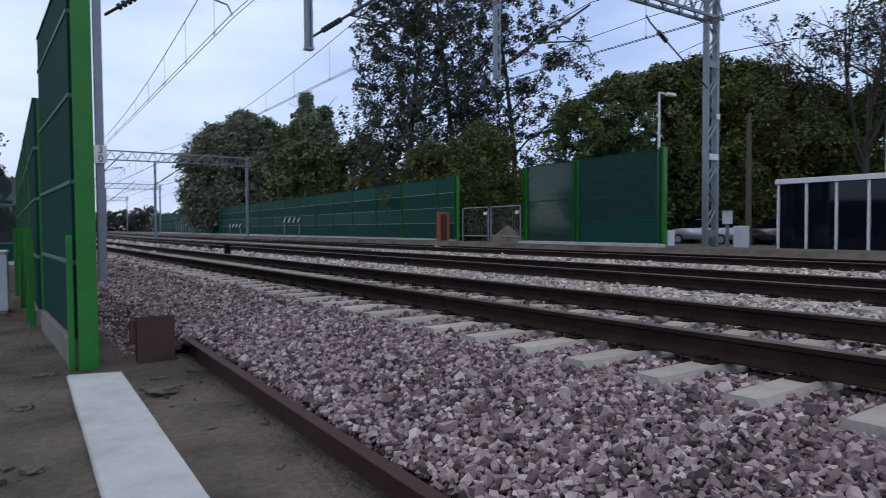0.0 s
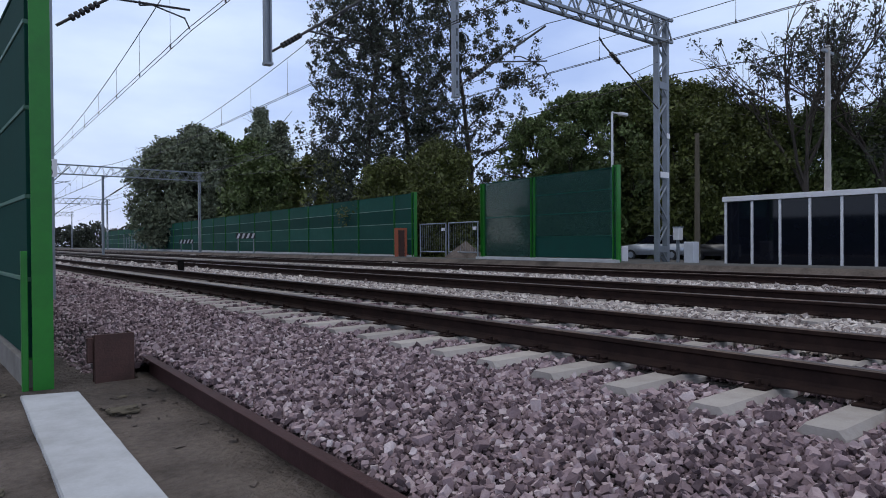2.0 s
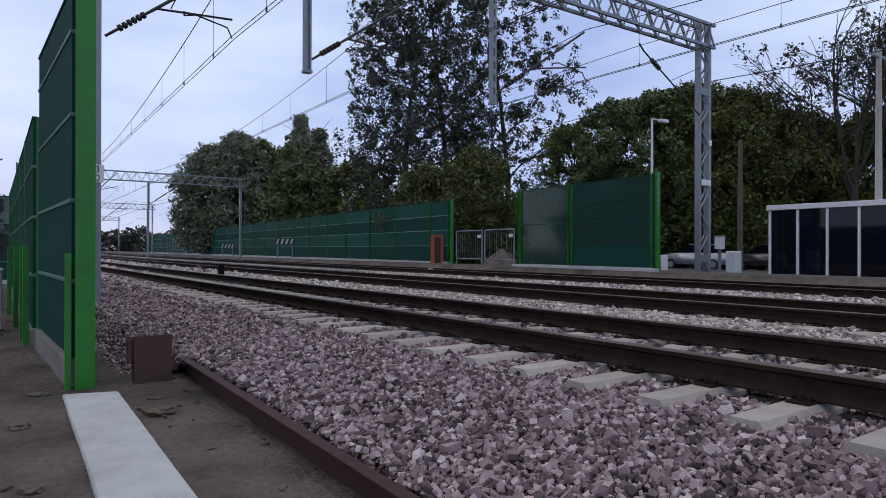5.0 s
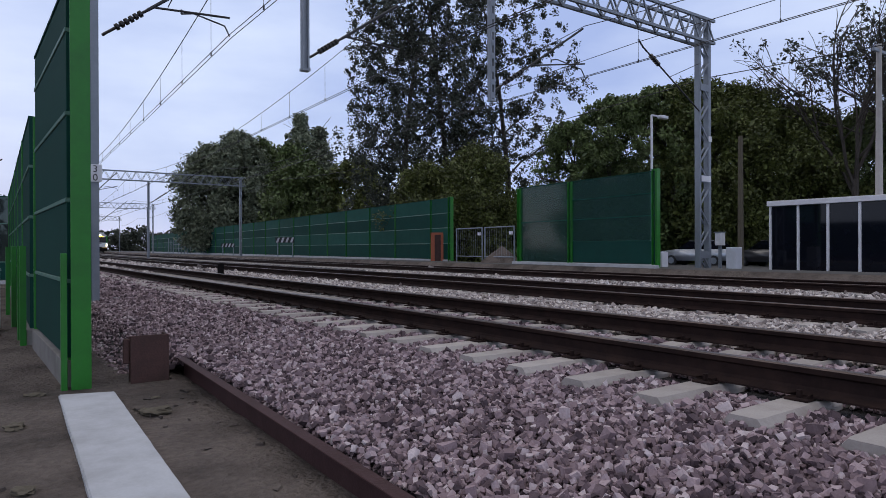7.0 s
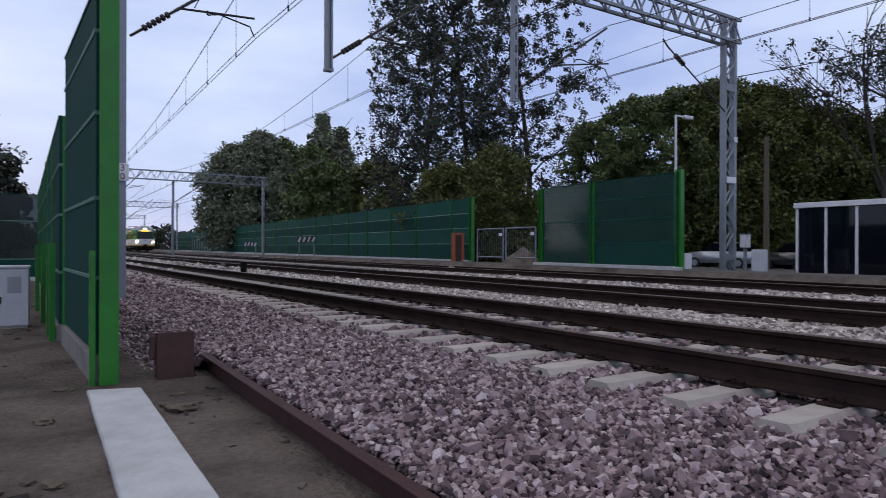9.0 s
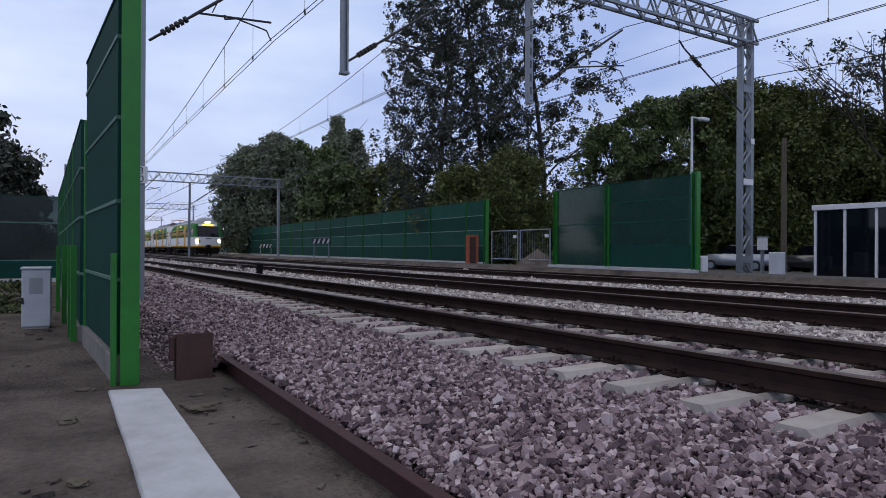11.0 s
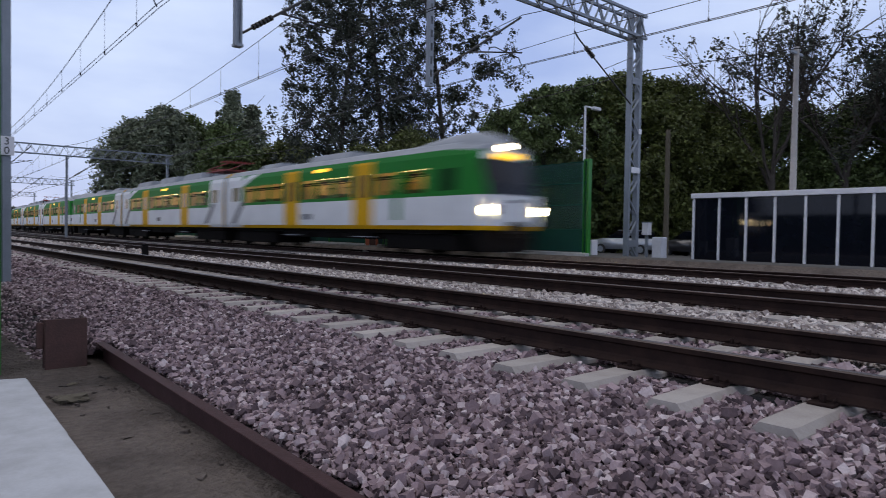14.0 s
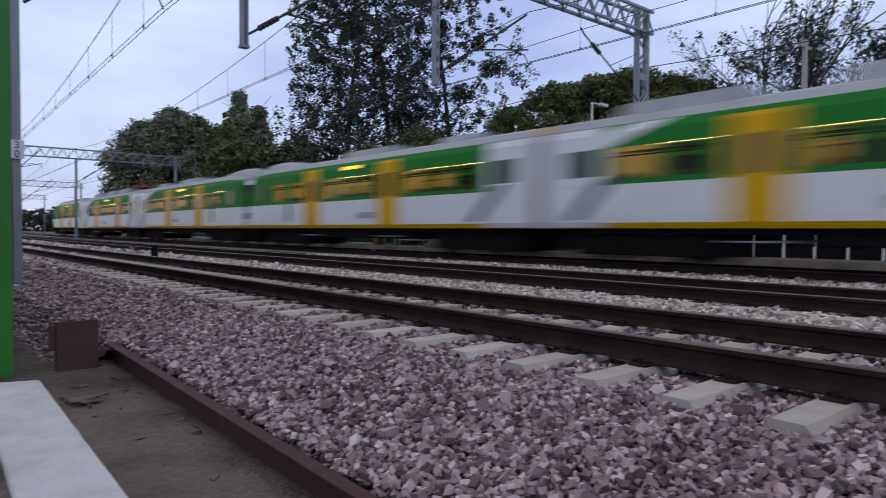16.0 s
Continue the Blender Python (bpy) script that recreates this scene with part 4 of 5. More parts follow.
def plant_all():
    dark, green, olive = M["leaf_dark"], M["leaf_green"], M["leaf_olive"]
    tall = "tall dark poplar with a thin ragged crown"
    tree(tall, 27.4, 44.0, 0.3, 25.0, 3.8, dark, 21, 980, 48, 0.1, 0.08, "poplar", 0.6, 0.34, 3, gap=-0.42)
    tree(tall, 31.2, 43.5, 0.3, 27.0, 4.2, dark, 22, 820, 44, 0.1, 0.08, "poplar", 0.6, 0.34, 3, gap=-0.4)
    tree("tall poplar with gaps and mistletoe in its crown", 35.4, 40.9, 0.3, 25.0, 4.6, dark, 23, 560, 40, 0.1, 0.1, "poplar", 0.5, 0.32, 3, gap=-0.28)
    for k, (x, y, z, r) in enumerate(((36.6, 37.9, 14.4, 0.75), (38.3, 38.2, 14.9, 0.95), (34.6, 38.4, 12.2, 0.9), (33.3, 39.6, 17.5, 0.7), (36.0, 38.4, 16.4, 0.6), (30.3, 40.5, 10.6, 0.8))):
        mistletoe(x, y, z, r, 60 + k)
    tree("broad grey-green willow in a row behind the barrier", 26.0, 92.5, 0.2, 15.0, 4.4, M["leaf_grey"], 31, 460, 64, 0.2, 0.1, "round", 1.2)
    tree("broad green tree in a row behind the barrier", 32.0, 90.5, 0.2, 15.8, 4.6, green, 32, 460, 64, 0.2, 0.1, "round", 1.2)
    tree("broad grey-green willow in a row behind the barrier", 28.4, 88.0, 0.2, 16.3, 4.4, M["leaf_grey"], 37, 380, 64, 0.2, 0.0, "round", 1.1)
    tree("leafy green tree low between its neighbours", 35.5, 87.0, 0.2, 15.0, 4.6, green, 38, 340, 64, 0.2, 0.0, "bush", 1.1)
    tree("pointed dark green tree rising over its neighbours", 37.4, 88.0, 0.2, 20.2, 4.6, M["leaf_grey"], 33, 460, 46, 0.2, 0.1, "cone", 0.8)
    tree("pointed dark green tree rising over its neighbours", 40.6, 88.5, 0.2, 18.6, 4.4, M["leaf_grey"], 34, 380, 46, 0.2, 0.1, "cone", 0.8)
    tree("round green bush above the barrier", 29.8, 70.3, 0.2, 10.6, 4.3, green, 35, 300, 70, 0.18, 0.0, "bush", 1.0)
    tree("round olive bush above the barrier", 35.0, 66.5, 0.2, 11.0, 4.0, olive, 36, 300, 70, 0.18, 0.0, "bush", 1.0)
    tree("dark shrubby tree filling the gap between the barriers", 25.3, 32.6, 0.5, 6.9, 2.6, olive, 41, 260, 130, 0.085, 0.0, "bush", 0.75, category="bush", name="bush")
    tree("dark shrubby tree filling the gap between the barriers", 23.9, 35.8, 0.5, 6.0, 2.4, olive, 42, 240, 130, 0.085, 0.0, "bush", 0.75, category="bush", name="bush")
    leafy = "leafy green tree beside the paved yard"
    tree(leafy, 33.2, 31.2, 0.3, 9.4, 3.2, green, 43, 260, 80, 0.1, 0.3, "round", 0.55, gap=-0.12)
    tree(leafy, 35.0, 29.2, 0.3, 10.9, 3.6, green, 54, 320, 80, 0.1, 0.34, "round", 0.55, gap=-0.15)
    tree(leafy, 36.8, 27.2, 0.3, 11.5, 3.9, green, 44, 380, 80, 0.1, 0.28, "round", 0.55, gap=-0.2)
    tree(leafy, 38.6, 25.4, 0.3, 11.8, 3.6, olive, 55, 480, 100, 0.1, 0.12, "round", 0.7, gap=-0.35)
    tree("dense olive-green tree beside the paved yard", 40.1, 23.2, 0.3, 11.3, 3.7, olive, 45, 520, 110, 0.095, 0.0, "bush", 0.8)
    tree("dense olive-green tree beside the paved yard", 41.8, 20.4, 0.2, 9.6, 3.4, olive, 46, 440, 120, 0.095, 0.0, "bush", 0.85)
    tree("dense dark green tree beside the paved yard", 45.0, 17.2, 0.2, 9.4, 3.4, green, 47, 360, 130, 0.1, 0.0, "bush", 0.95)
    tree("dense dark green tree beside the paved yard", 48.8, 14.0, 0.2, 10.2, 3.6, green, 48, 360, 120, 0.105, 0.0, "bush", 0.95)
    tree("dense dark green tree beside the paved yard", 52.0, 10.5, 0.1, 12.0, 3.8, green, 49, 320, 110, 0.11, 0.0, "bush", 1.0)
    bare_tree("half-bare tree with thin spreading branches", 40.0, 16.4, 0.3, 17.0, 51, 110)
    bare_tree("half-bare tree with thin spreading branches", 43.5, 13.6, 0.3, 17.5, 52, 280)
    bare_tree("half-bare tree with thin spreading branches", 44.5, 10.5, 0.3, 15.0, 53, 420)
    # shrubs closing the yard at the back
    for k, (x, y, h) in enumerate(((42.5, 30, 5.5), (46, 27, 6), (48.5, 22.5, 6), (52, 18, 6.5), (54, 13, 6.5), (29, 40, 6), (31.5, 33.5, 4.4), (34.3, 32, 4.8), (37, 29.6, 4.8), (39.6, 27.4, 4.8))):
        tree("low dark hedge shrub at the back of the yard", x, y, 0.1, h, 3.4, olive if k % 2 else green, 70 + k, 230, 70, 0.17, 0.0, "bush", 1.1, 0.12, 1, "bush", "bush")
    for k, (x, y, h, r) in enumerate(((-6.0, 46, 12.5, 4.2), (-12.0, 44, 13, 4.5), (-2.6, 62, 9, 3.2), (-18, 40, 13, 5))):
        tree("dark tree behind the noise barrier", x, y, 0.2, h, r, dark, 80 + k, 280, 70, 0.2, 0.0, "round", 1.1)
    # woods far down the line
    rng = np.random.default_rng(90)
    cs, rs = [], []
    for k in range(900):
        u = rng.uniform(0, 1)
        x, y = -60 + 190 * u, 300 - 60 * u + rng.uniform(-8, 8)
        h = 7.0 + 3.5 * noise.noise((x * 0.07, 3, 0)) + 2.5 * noise.noise((x * 0.3, 1, 0))
        cs.append((x, y, rng.uniform(0.5, max(2, h))))
        rs.append(2.0)
    tagged(new("distant_woods", leaf_mesh("distant_woods", cs, rs, 36, 0.55, dark, rng)), "dark line of woods far down the railway", "woods", kind="stuff")
    # sparse weeds along the barriers
    cs = [(rng.uniform(-9, -0.3), rng.uniform(14, 27), 0.16) for _ in range(700)]
    tagged(new("weeds", leaf_mesh("weeds", cs, [0.14] * len(cs), 14, 0.07, M["grass"], rng, 0.5)), "patchy low grass and weeds on the sand", "grass", kind="stuff")


plant_all()


# ---- yard things ----
def shelter():
    s = empty("waiting_shelter", pose(25.0, 13.33, 0.38))
    tagged(s, "long dark glazed waiting shelter with white frame and flat roof", "shelter")
    n, wdt, h, dep = 9, 1.07, 2.55, 2.6
    ln = n * wdt
    part("roof", B(-0.12, dep, -ln - 0.1, 0.1, h, h + 0.2, 0.01), M["white"], s)
    part("floor_slab", B(0.0, dep, -ln, 0, -0.3, 0.03), M["concrete"], s)
    for k in range(n + 1):
        y = -k * wdt
        part("frame_post", B(-0.05, 0.06, y - 0.045, y + 0.045, 0.03, h), M["white"], s)
    for k in range(n):
        y = -k * wdt
        part("pane", B(0.0, 0.012, y - wdt + 0.05, y - 0.05, 0.06, h - 0.02), M["dark_glass"], s)
    part("back_wall", B(dep - 0.1, dep, -ln, 0, 0.03, h), M["black"], s)
    for y in (0, -ln):
        part("end_pane", B(0.07, dep - 0.11, y - 0.02, y + 0.02, 0.04, h - 0.01), M["dark_glass"], s)
    for y in (-2.5, -3.2, -4.4):
        part("inner_mullion", B(1.0, 1.06, y - 0.03, y + 0.03, 0.03, h - 0.05), M["galv"], s)


shelter()


def poles():
    l = empty("street_lamp", pose(22.0, 16.66, 0.5))
    tagged(l, "slim pale street lamp with a short flat arm", "street lamp")
    bm = bmesh.new()
    tube(bm, (0, 0, 0), (0, 0, 3.9), 0.085, 0.08, 10)
    tube(bm, (0, 0, 3.88), (0, 0, 6.25), 0.05, 0.045, 10)
    part("pole", bm, M["white"], l)
    part("arm", B(0, 0.75, -0.03, 0.03, 6.21, 6.27, 0.01), M["white"], l)
    part("lantern", B(0.5, 1.0, -0.1, 0.1, 6.17, 6.3, 0.02), M["white"], l)
    p = empty("concrete_pole", pose(27.0, 10.28, 0.3))
    tagged(p, "tall tapered concrete pole beyond the shelter", "utility pole")
    bm = bmesh.new()
    tube(bm, (0, 0, 0), (0, 0, 8.6), 0.145, 0.09, 12)
    part("shaft", bm, M["pole"], p)
    part("crosspiece", B(-0.5, 0.5, -0.05, 0.05, 8.3, 8.4), M["galv"], p)
    w = empty("wooden_pole", pose(33.0, 19.2, 0.3))
    tagged(w, "weathered wooden pole among the trees", "utility pole")
    bm = bmesh.new()
    tube(bm, (0, 0, 0), (0, 0, 7.0), 0.16, 0.12, 10)
    part("shaft", bm, M["wood_pole"], w)


poles()


def yard_boxes():
    a = empty("marker_post", pose(20.6, 15.15, 0.55))
    tagged(a, "short white concrete marker post by the barrier", "post")
    part("block", B(-0.2, 0.2, -0.12, 0.12, 0, 0.62, 0.02), M["white"], a)
    b = empty("cable_cabinet", pose(22.0, 13.1, 0.45))
    tagged(b, "low grey concrete cable cabinet", "cabinet")
    part("body", B(-0.2, 0.2, -0.2, 0.2, 0, 0.88, 0.02), M["grey_box"], b)
    c = empty("meter_box", pose(24.2, 15.0, 0.4))
    tagged(c, "white box with a dark lid on a thin post", "meter box")
    part("post", B(-0.05, 0.05, -0.05, 0.05, 0, 1.0), M["galv"], c)
    part("box", B(-0.16, 0.16, -0.14, 0.14, 1.0, 1.52, 0.02), M["white"], c)
    part("lid", B(-0.18, 0.18, -0.16, 0.16, 1.52, 1.56), M["galv"], c)
    d = empty("electric_cabinet", pose(-0.62, 11.65, 0.1, 0, 0, -4))
    tagged(d, "grey plastic electric cabinet standing on bare sand", "cabinet")
    part("body", B(0, 0.38, 0, 0.3, 0.05, 0.92, 0.012), M["grey_box"], d)
    part("cap", B(-0.015, 0.395, -0.015, 0.315, 0.921, 0.965, 0.012), M["grey_box"], d)
    part("base", B(0.02, 0.36, 0.02, 0.28, -0.05, 0.049), M["concrete"], d)
    part("lock", B(0.0, 0.03, -0.012, 0.0, 0.4, 0.5), M["black"], d)
    part("notice", B(0.1, 0.28, -0.004, 0.0, 0.55, 0.8), M["t_grey"], d, "faded paper notice")
    e = empty("track_marker", pose(6.0, 21.5, 0.4))
    tagged(e, "small dark marker stub between the tracks", "marker")
    part("stub", B(-0.09, 0.09, -0.06, 0.06, -0.05, 0.42, 0.01), M["t_dark"], e)
    part("cap", B(-0.1, 0.1, -0.07, 0.07, 0.42, 0.46), M["t_dark"], e)
    # signal gear by the mast
    g = empty("trackside_box", pose(1.9, 14.6, 0.2))
    tagged(g, "small black cable box at the foot of the mast", "junction box")
    part("case", B(-0.15, 0.2, -0.25, 0.1, 0, 0.16, 0.02), M["black"], g)
    part("hose", tube(bmesh.new(), (0.1, 0, 0.1), (0.35, 0.2, 0.02), 0.03), M["galv"], g)


yard_boxes()


def striped_barrier(x, y, z, w):
    s = empty("striped_barrier", pose(x, y, z, 0, 0, -62))
    tagged(s, "white and dark striped warning board on two legs", "barrier board", "warning boards")
    part("board", B(-w / 2, w / 2, -0.02, 0.02, 1.35, 1.8), M["black"], s)
    for k in range(4):
        bm = bmesh.new()
        x0 = -w / 2 + 0.08 + k * w / 4
        v = [bm.verts.new(p) for p in ((x0, -0.026, 1.37), (x0 + w / 9, -0.026, 1.37), (x0 + w / 9 + 0.2, -0.026, 1.78), (x0 + 0.2, -0.026, 1.78))]
        f = bm.faces.new(v)
        bmesh.ops.solidify(bm, geom=[f], thickness=0.004)
        part("stripe", bm, M["white"], s)
    for a in (-w / 2 + 0.2, w / 2 - 0.2):
        part("leg", B(a - 0.04, a + 0.04, 0.022, 0.08, 0, 1.4), M["galv"], s)


striped_barrier(20.6, 52.3, 0.45, 2.0)
striped_barrier(22.6, 74.0, 0.1, 2.0)


def gap_things():
    g = empty("rusty_gate_frame", pose(19.75, 29.2, 0.55, 0, 0, -30))
    tagged(g, "orange-red steel frame leaning by the barrier end", "steel frame")
    for x in (0, 0.55):
        part("side", B(x - 0.1, x + 0.1, -0.06, 0.06, 0, 1.5), M["orange"], g)
    part("top", B(-0.1, 0.65, -0.05, 0.05, 1.5, 1.62), M["orange"], g)
    part("plate", B(0.11, 0.44, -0.02, 0.02, 0, 1.49), M["rust"], g)
    for k, y in enumerate((23.6, 26.2)):
        f = empty("mesh_fence_panel", pose(wall_x(y) - 0.1, y, 0.6, 0, 0, 85))
        tagged(f, "temporary fence panel of thin galvanised tube and mesh", "fence panel", "fence panels")
        for x in (-1.2, 1.2):
            part("upright", tube(bmesh.new(), (x, 0, 0), (x, 0, 1.75), 0.035), M["galv"], f)
        for z in (0.3, 1.72):
            part("crossbar", tube(bmesh.new(), (-1.2, 0, z), (1.2, 0, z), 0.028), M["galv"], f)
        for j in range(11):
            part("wire", tube(bmesh.new(), (-1.0 + j * 0.2, 0, 0.3), (-1.0 + j * 0.2, 0, 1.72), 0.006, seg=4), M["galv"], f)
        part("tag", B(-1.05, -0.75, -0.03, -0.02, 1.35, 1.5), M["white"], f)
    bm = bmesh.new()
    bmesh.ops.create_icosphere(bm, subdivisions=4, radius=1)
    for v in bm.verts:
        r = math.hypot(v.co.x, v.co.y)
        v.co.z = max(-0.1, (1 - r) * 0.85) + 0.06 * noise.noise(v.co * 3)
        v.co.x *= 1.1
        v.co.y *= 1.1
    ob = mesh_ob("sand_heap", bm, M["sand"], smooth=True)
    ob.matrix_basis = pose(20.4, 24.2, 0.58)
    tagged(ob, "small heap of grey-brown sand by the fence", "sand heap")
    part_ob = mesh_ob("kerb", B(-0.12, 0.12, -8.2, 0, -0.1, 0.16, 0.01), M["plank"])
    part_ob.matrix_basis = pose(wall_x(22.2) - 0.3, 22.2, 0.55, 0, 0, -4.6)
    tagged(part_ob, "pale concrete kerb along the barrier foot", "kerb", kind="structure")


gap_things()


def car_model(x, y, z, yaw, paint, label):
    c = empty("parked_car", pose(x, y, z, 0, 0, yaw))
    tagged(c, label, "car", "parked cars")
    bm = bmesh.new()
    prism(bm, [(-2.1, 0.3), (2.1, 0.3), (2.15, 0.6), (2.05, 0.85), (1.0, 0.98), (-1.9, 0.98), (-2.15, 0.75)], -0.85, 0.85)
    bmesh.ops.bevel(bm, geom=bm.edges[:], offset=0.06, segments=2, affect="EDGES")
    part("body", bm, paint, c, smooth=True)
    bm = bmesh.new()
    prism(bm, [(-1.75, 0.97), (1.05, 0.97), (0.3, 1.44), (-1.3, 1.46)], -0.72, 0.72)
    bmesh.ops.bevel(bm, geom=bm.edges[:], offset=0.05, segments=2, affect="EDGES")
    part("cabin", bm, M["dark_glass"], c)
    part("roof", B(-1.25, 0.25, -0.66, 0.66, 1.455, 1.485, 0.01), paint, c)
    for wx in (-1.3, 1.3):
        for wy in (-0.8, 0.8):
            wheel = part("wheel", tube(bmesh.new(), (wx, wy - 0.1, 0.31), (wx, wy + 0.1, 0.31), 0.31, seg=16), M["black"], c)
            s = 1 if wy > 0 else -1
            part("rim", tube(bmesh.new(), (wx, wy + s * 0.09, 0.31), (wx, wy + s * 0.112, 0.31), 0.19, seg=12), M["galv"], wheel)
    for wy in (-0.6, 0.6):
        part("headlight", B(2.06, 2.14, wy - 0.18, wy + 0.18, 0.62, 0.78, 0.02), M["white"], c)


M["car_silver"] = mat("silver_car_paint", (0.42, 0.45, 0.5), 0.3, metal=0.4, vary=0.05, bump=0, coat=0.5)
M["car_dark"] = mat("dark_car_paint", (0.03, 0.03, 0.035), 0.3, vary=0.1, bump=0, coat=0.5)
car_model(34.8, 22.9, 0.22, 98, M["car_silver"], "silver parked car at the back of the yard")
car_model(35.2, 18.6, 0.2, 80, M["car_dark"], "dark parked car at the back of the yard")


# ---- train ----
SIDE = 1.44
PROFILE = [(1.36, 0.95), (1.43, 1.1), (SIDE, 1.3), (SIDE, 2.12), (1.438, 2.26), (1.422, 3.1), (1.40, 3.5), (1.33, 3.72), (1.08, 3.95), (0.6, 4.09), (0.0, 4.15)]
RING = PROFILE + [(-x, z) for x, z in PROFILE[-2::-1]]


def band(z):
    return 0 if z < 1.09 else 1 if z < 2.11 else 2 if z < 3.7 else 3


BANDS = [M["t_yellow"], M["t_white"], M["t_green"], M["t_grey"]]


def low(z):
    """Heights of the body drawn down towards the front."""
    return z if z < 3.4 else 3.4 + (z - 3.4) * 0.68


def nose_y(x, z):
    """How far back the front stands at a point of its face."""
    lean = float(np.interp(z, [0.9, 1.2, 2.1, 2.5, 3.6, 4.2], [0.12, 0.03, 0.0, 0.1, 0.52, 0.85]))
    return lean + 0.26 * (abs(x) / SIDE) ** 3


def saloon(length, cab):
    """From where to where the windows run along a car."""
    return 2.95 if cab else 2.4, length - 2.3


def car_body(parent, length, cab):
    """The shell, open along both sides where the saloon windows are."""
    bm = bmesh.new()
    rings = []
    if cab:
        rings.append([bm.verts.new((x * 0.97, nose_y(x, low(z)), low(z))) for x, z in RING])
        rings.append([bm.verts.new((x, 1.9, z)) for x, z in RING])
    else:
        rings.append([bm.verts.new((x, 0.25, z)) for x, z in RING])
    for y in (*saloon(length, cab), length - 0.25):
        rings.append([bm.verts.new((x, y, z)) for x, z in RING])
    n = len(RING)
    for k, (a, b) in enumerate(zip(rings, rings[1:])):
        for i in range(n - 1):
            if k == len(rings) - 3 and min(RING[i][1], RING[i + 1][1]) > 2.2 and max(RING[i][1], RING[i + 1][1]) < 3.2:
                continue
            f = bm.faces.new((a[i], a[i + 1], b[i + 1], b[i]))
            f.material_index = band((RING[i][1] + RING[i + 1][1]) / 2)
        f = bm.faces.new((a[n - 1], a[0], b[0], b[n - 1]))
    bm.faces.new(rings[-1])
    if cab:
        # face of the cab, row by row between the two sides
        prev = None
        for k in range(len(PROFILE) - 1):
            (x, z), (x2, z2) = PROFILE[k], PROFILE[k + 1]
            m = 8
            lo = [bm.verts.new((x * 0.97 * (1 - 2 * j / m), nose_y(x * (1 - 2 * j / m), low(z)), low(z))) for j in range(m + 1)] if prev is None else prev
            hi = [bm.verts.new((x2 * 0.97 * (1 - 2 * j / m), nose_y(x2 * (1 - 2 * j / m), low(z2)), low(z2))) for j in range(m + 1)]
            for j in range(m):
                try:
                    f = bm.faces.new((lo[j], lo[j + 1], hi[j + 1], hi[j]))
                    f.material_index = (0, 1, 1, 2, 2, 2, 2, 3, 3, 3)[k] if (j in (0, m - 1) or k < 3) else (0, 1, 1, 1, 1, 1, 1, 3, 3, 3)[k]
                except ValueError:
                    pass
            prev = hi
    else:
        bm.faces.new(rings[0][::-1])
    bmesh.ops.remove_doubles(bm, verts=bm.verts[:], dist=0.001)
    bmesh.ops.recalc_face_normals(bm, faces=bm.faces[:])
    return part("body", bm, BANDS, parent)


def side_x(z):
    return float(np.interp(z, [p[1] for p in PROFILE], [p[0] for p in PROFILE]))


def side_panel(name, parent, s, y0, y1, z0, z1, material, out=0.012, slant=0.0, label=""):
    """A sheet that follows the car's side, leaning by slant from foot to head."""
    bm = bmesh.new()
    zs = [z0] + [p[1] for p in PROFILE if z0 + 0.02 < p[1] < z1 - 0.02] + [z1]
    rows = []
    for o in (out, -0.02):
        rows.append([[bm.verts.new((s * (side_x(z) + o), y + slant * (z - z0) / (z1 - z0), z)) for y in (y0, y1)] for z in zs])
    for k in range(len(zs) - 1):
        a, b = rows[0][k], rows[0][k + 1]
        bm.faces.new((a[0], a[1], b[1], b[0]))
        c, d = rows[1][k], rows[1][k + 1]
        for e in (0, 1):
            bm.faces.new((a[e], c[e], d[e], b[e]))
    bm.faces.new((rows[0][0][0], rows[0][0][1], rows[1][0][1], rows[1][0][0]))
    bm.faces.new((rows[0][-1][0], rows[0][-1][1], rows[1][-1][1], rows[1][-1][0]))
    bmesh.ops.recalc_face_normals(bm, faces=bm.faces[:])
    return part(name, bm, material, parent, label)


def window(parent, s, y0, y1):
    w = side_panel("window", parent, s, y0, y1, 2.26, 3.1, M["t_pane"], -0.006)
    w.visible_shadow = False
    side_panel("top_vent", w, s, y0, y1, 2.84, 2.88, M["t_dark"], -0.002)
    return w


def bench_mesh():
    """A double seat: cushion, backrest leaning a little, grab rail on top."""
    bm = bmesh.new()
    box(bm, -0.48, 0.48, -0.24, 0.24, 0.38, 0.5, 0.03)
    box(bm, -0.48, 0.48, 0.16, 0.28, 0.48, 1.12, 0.04)
    box(bm, -0.4, 0.4, 0.0, 0.1, 0.0, 0.38)
    me = bpy.data.meshes.new("bench")
    bm.to_mesh(me)
    bm.free()
    me.materials.append(M["t_seat"])
    return me


BENCH = bench_mesh()


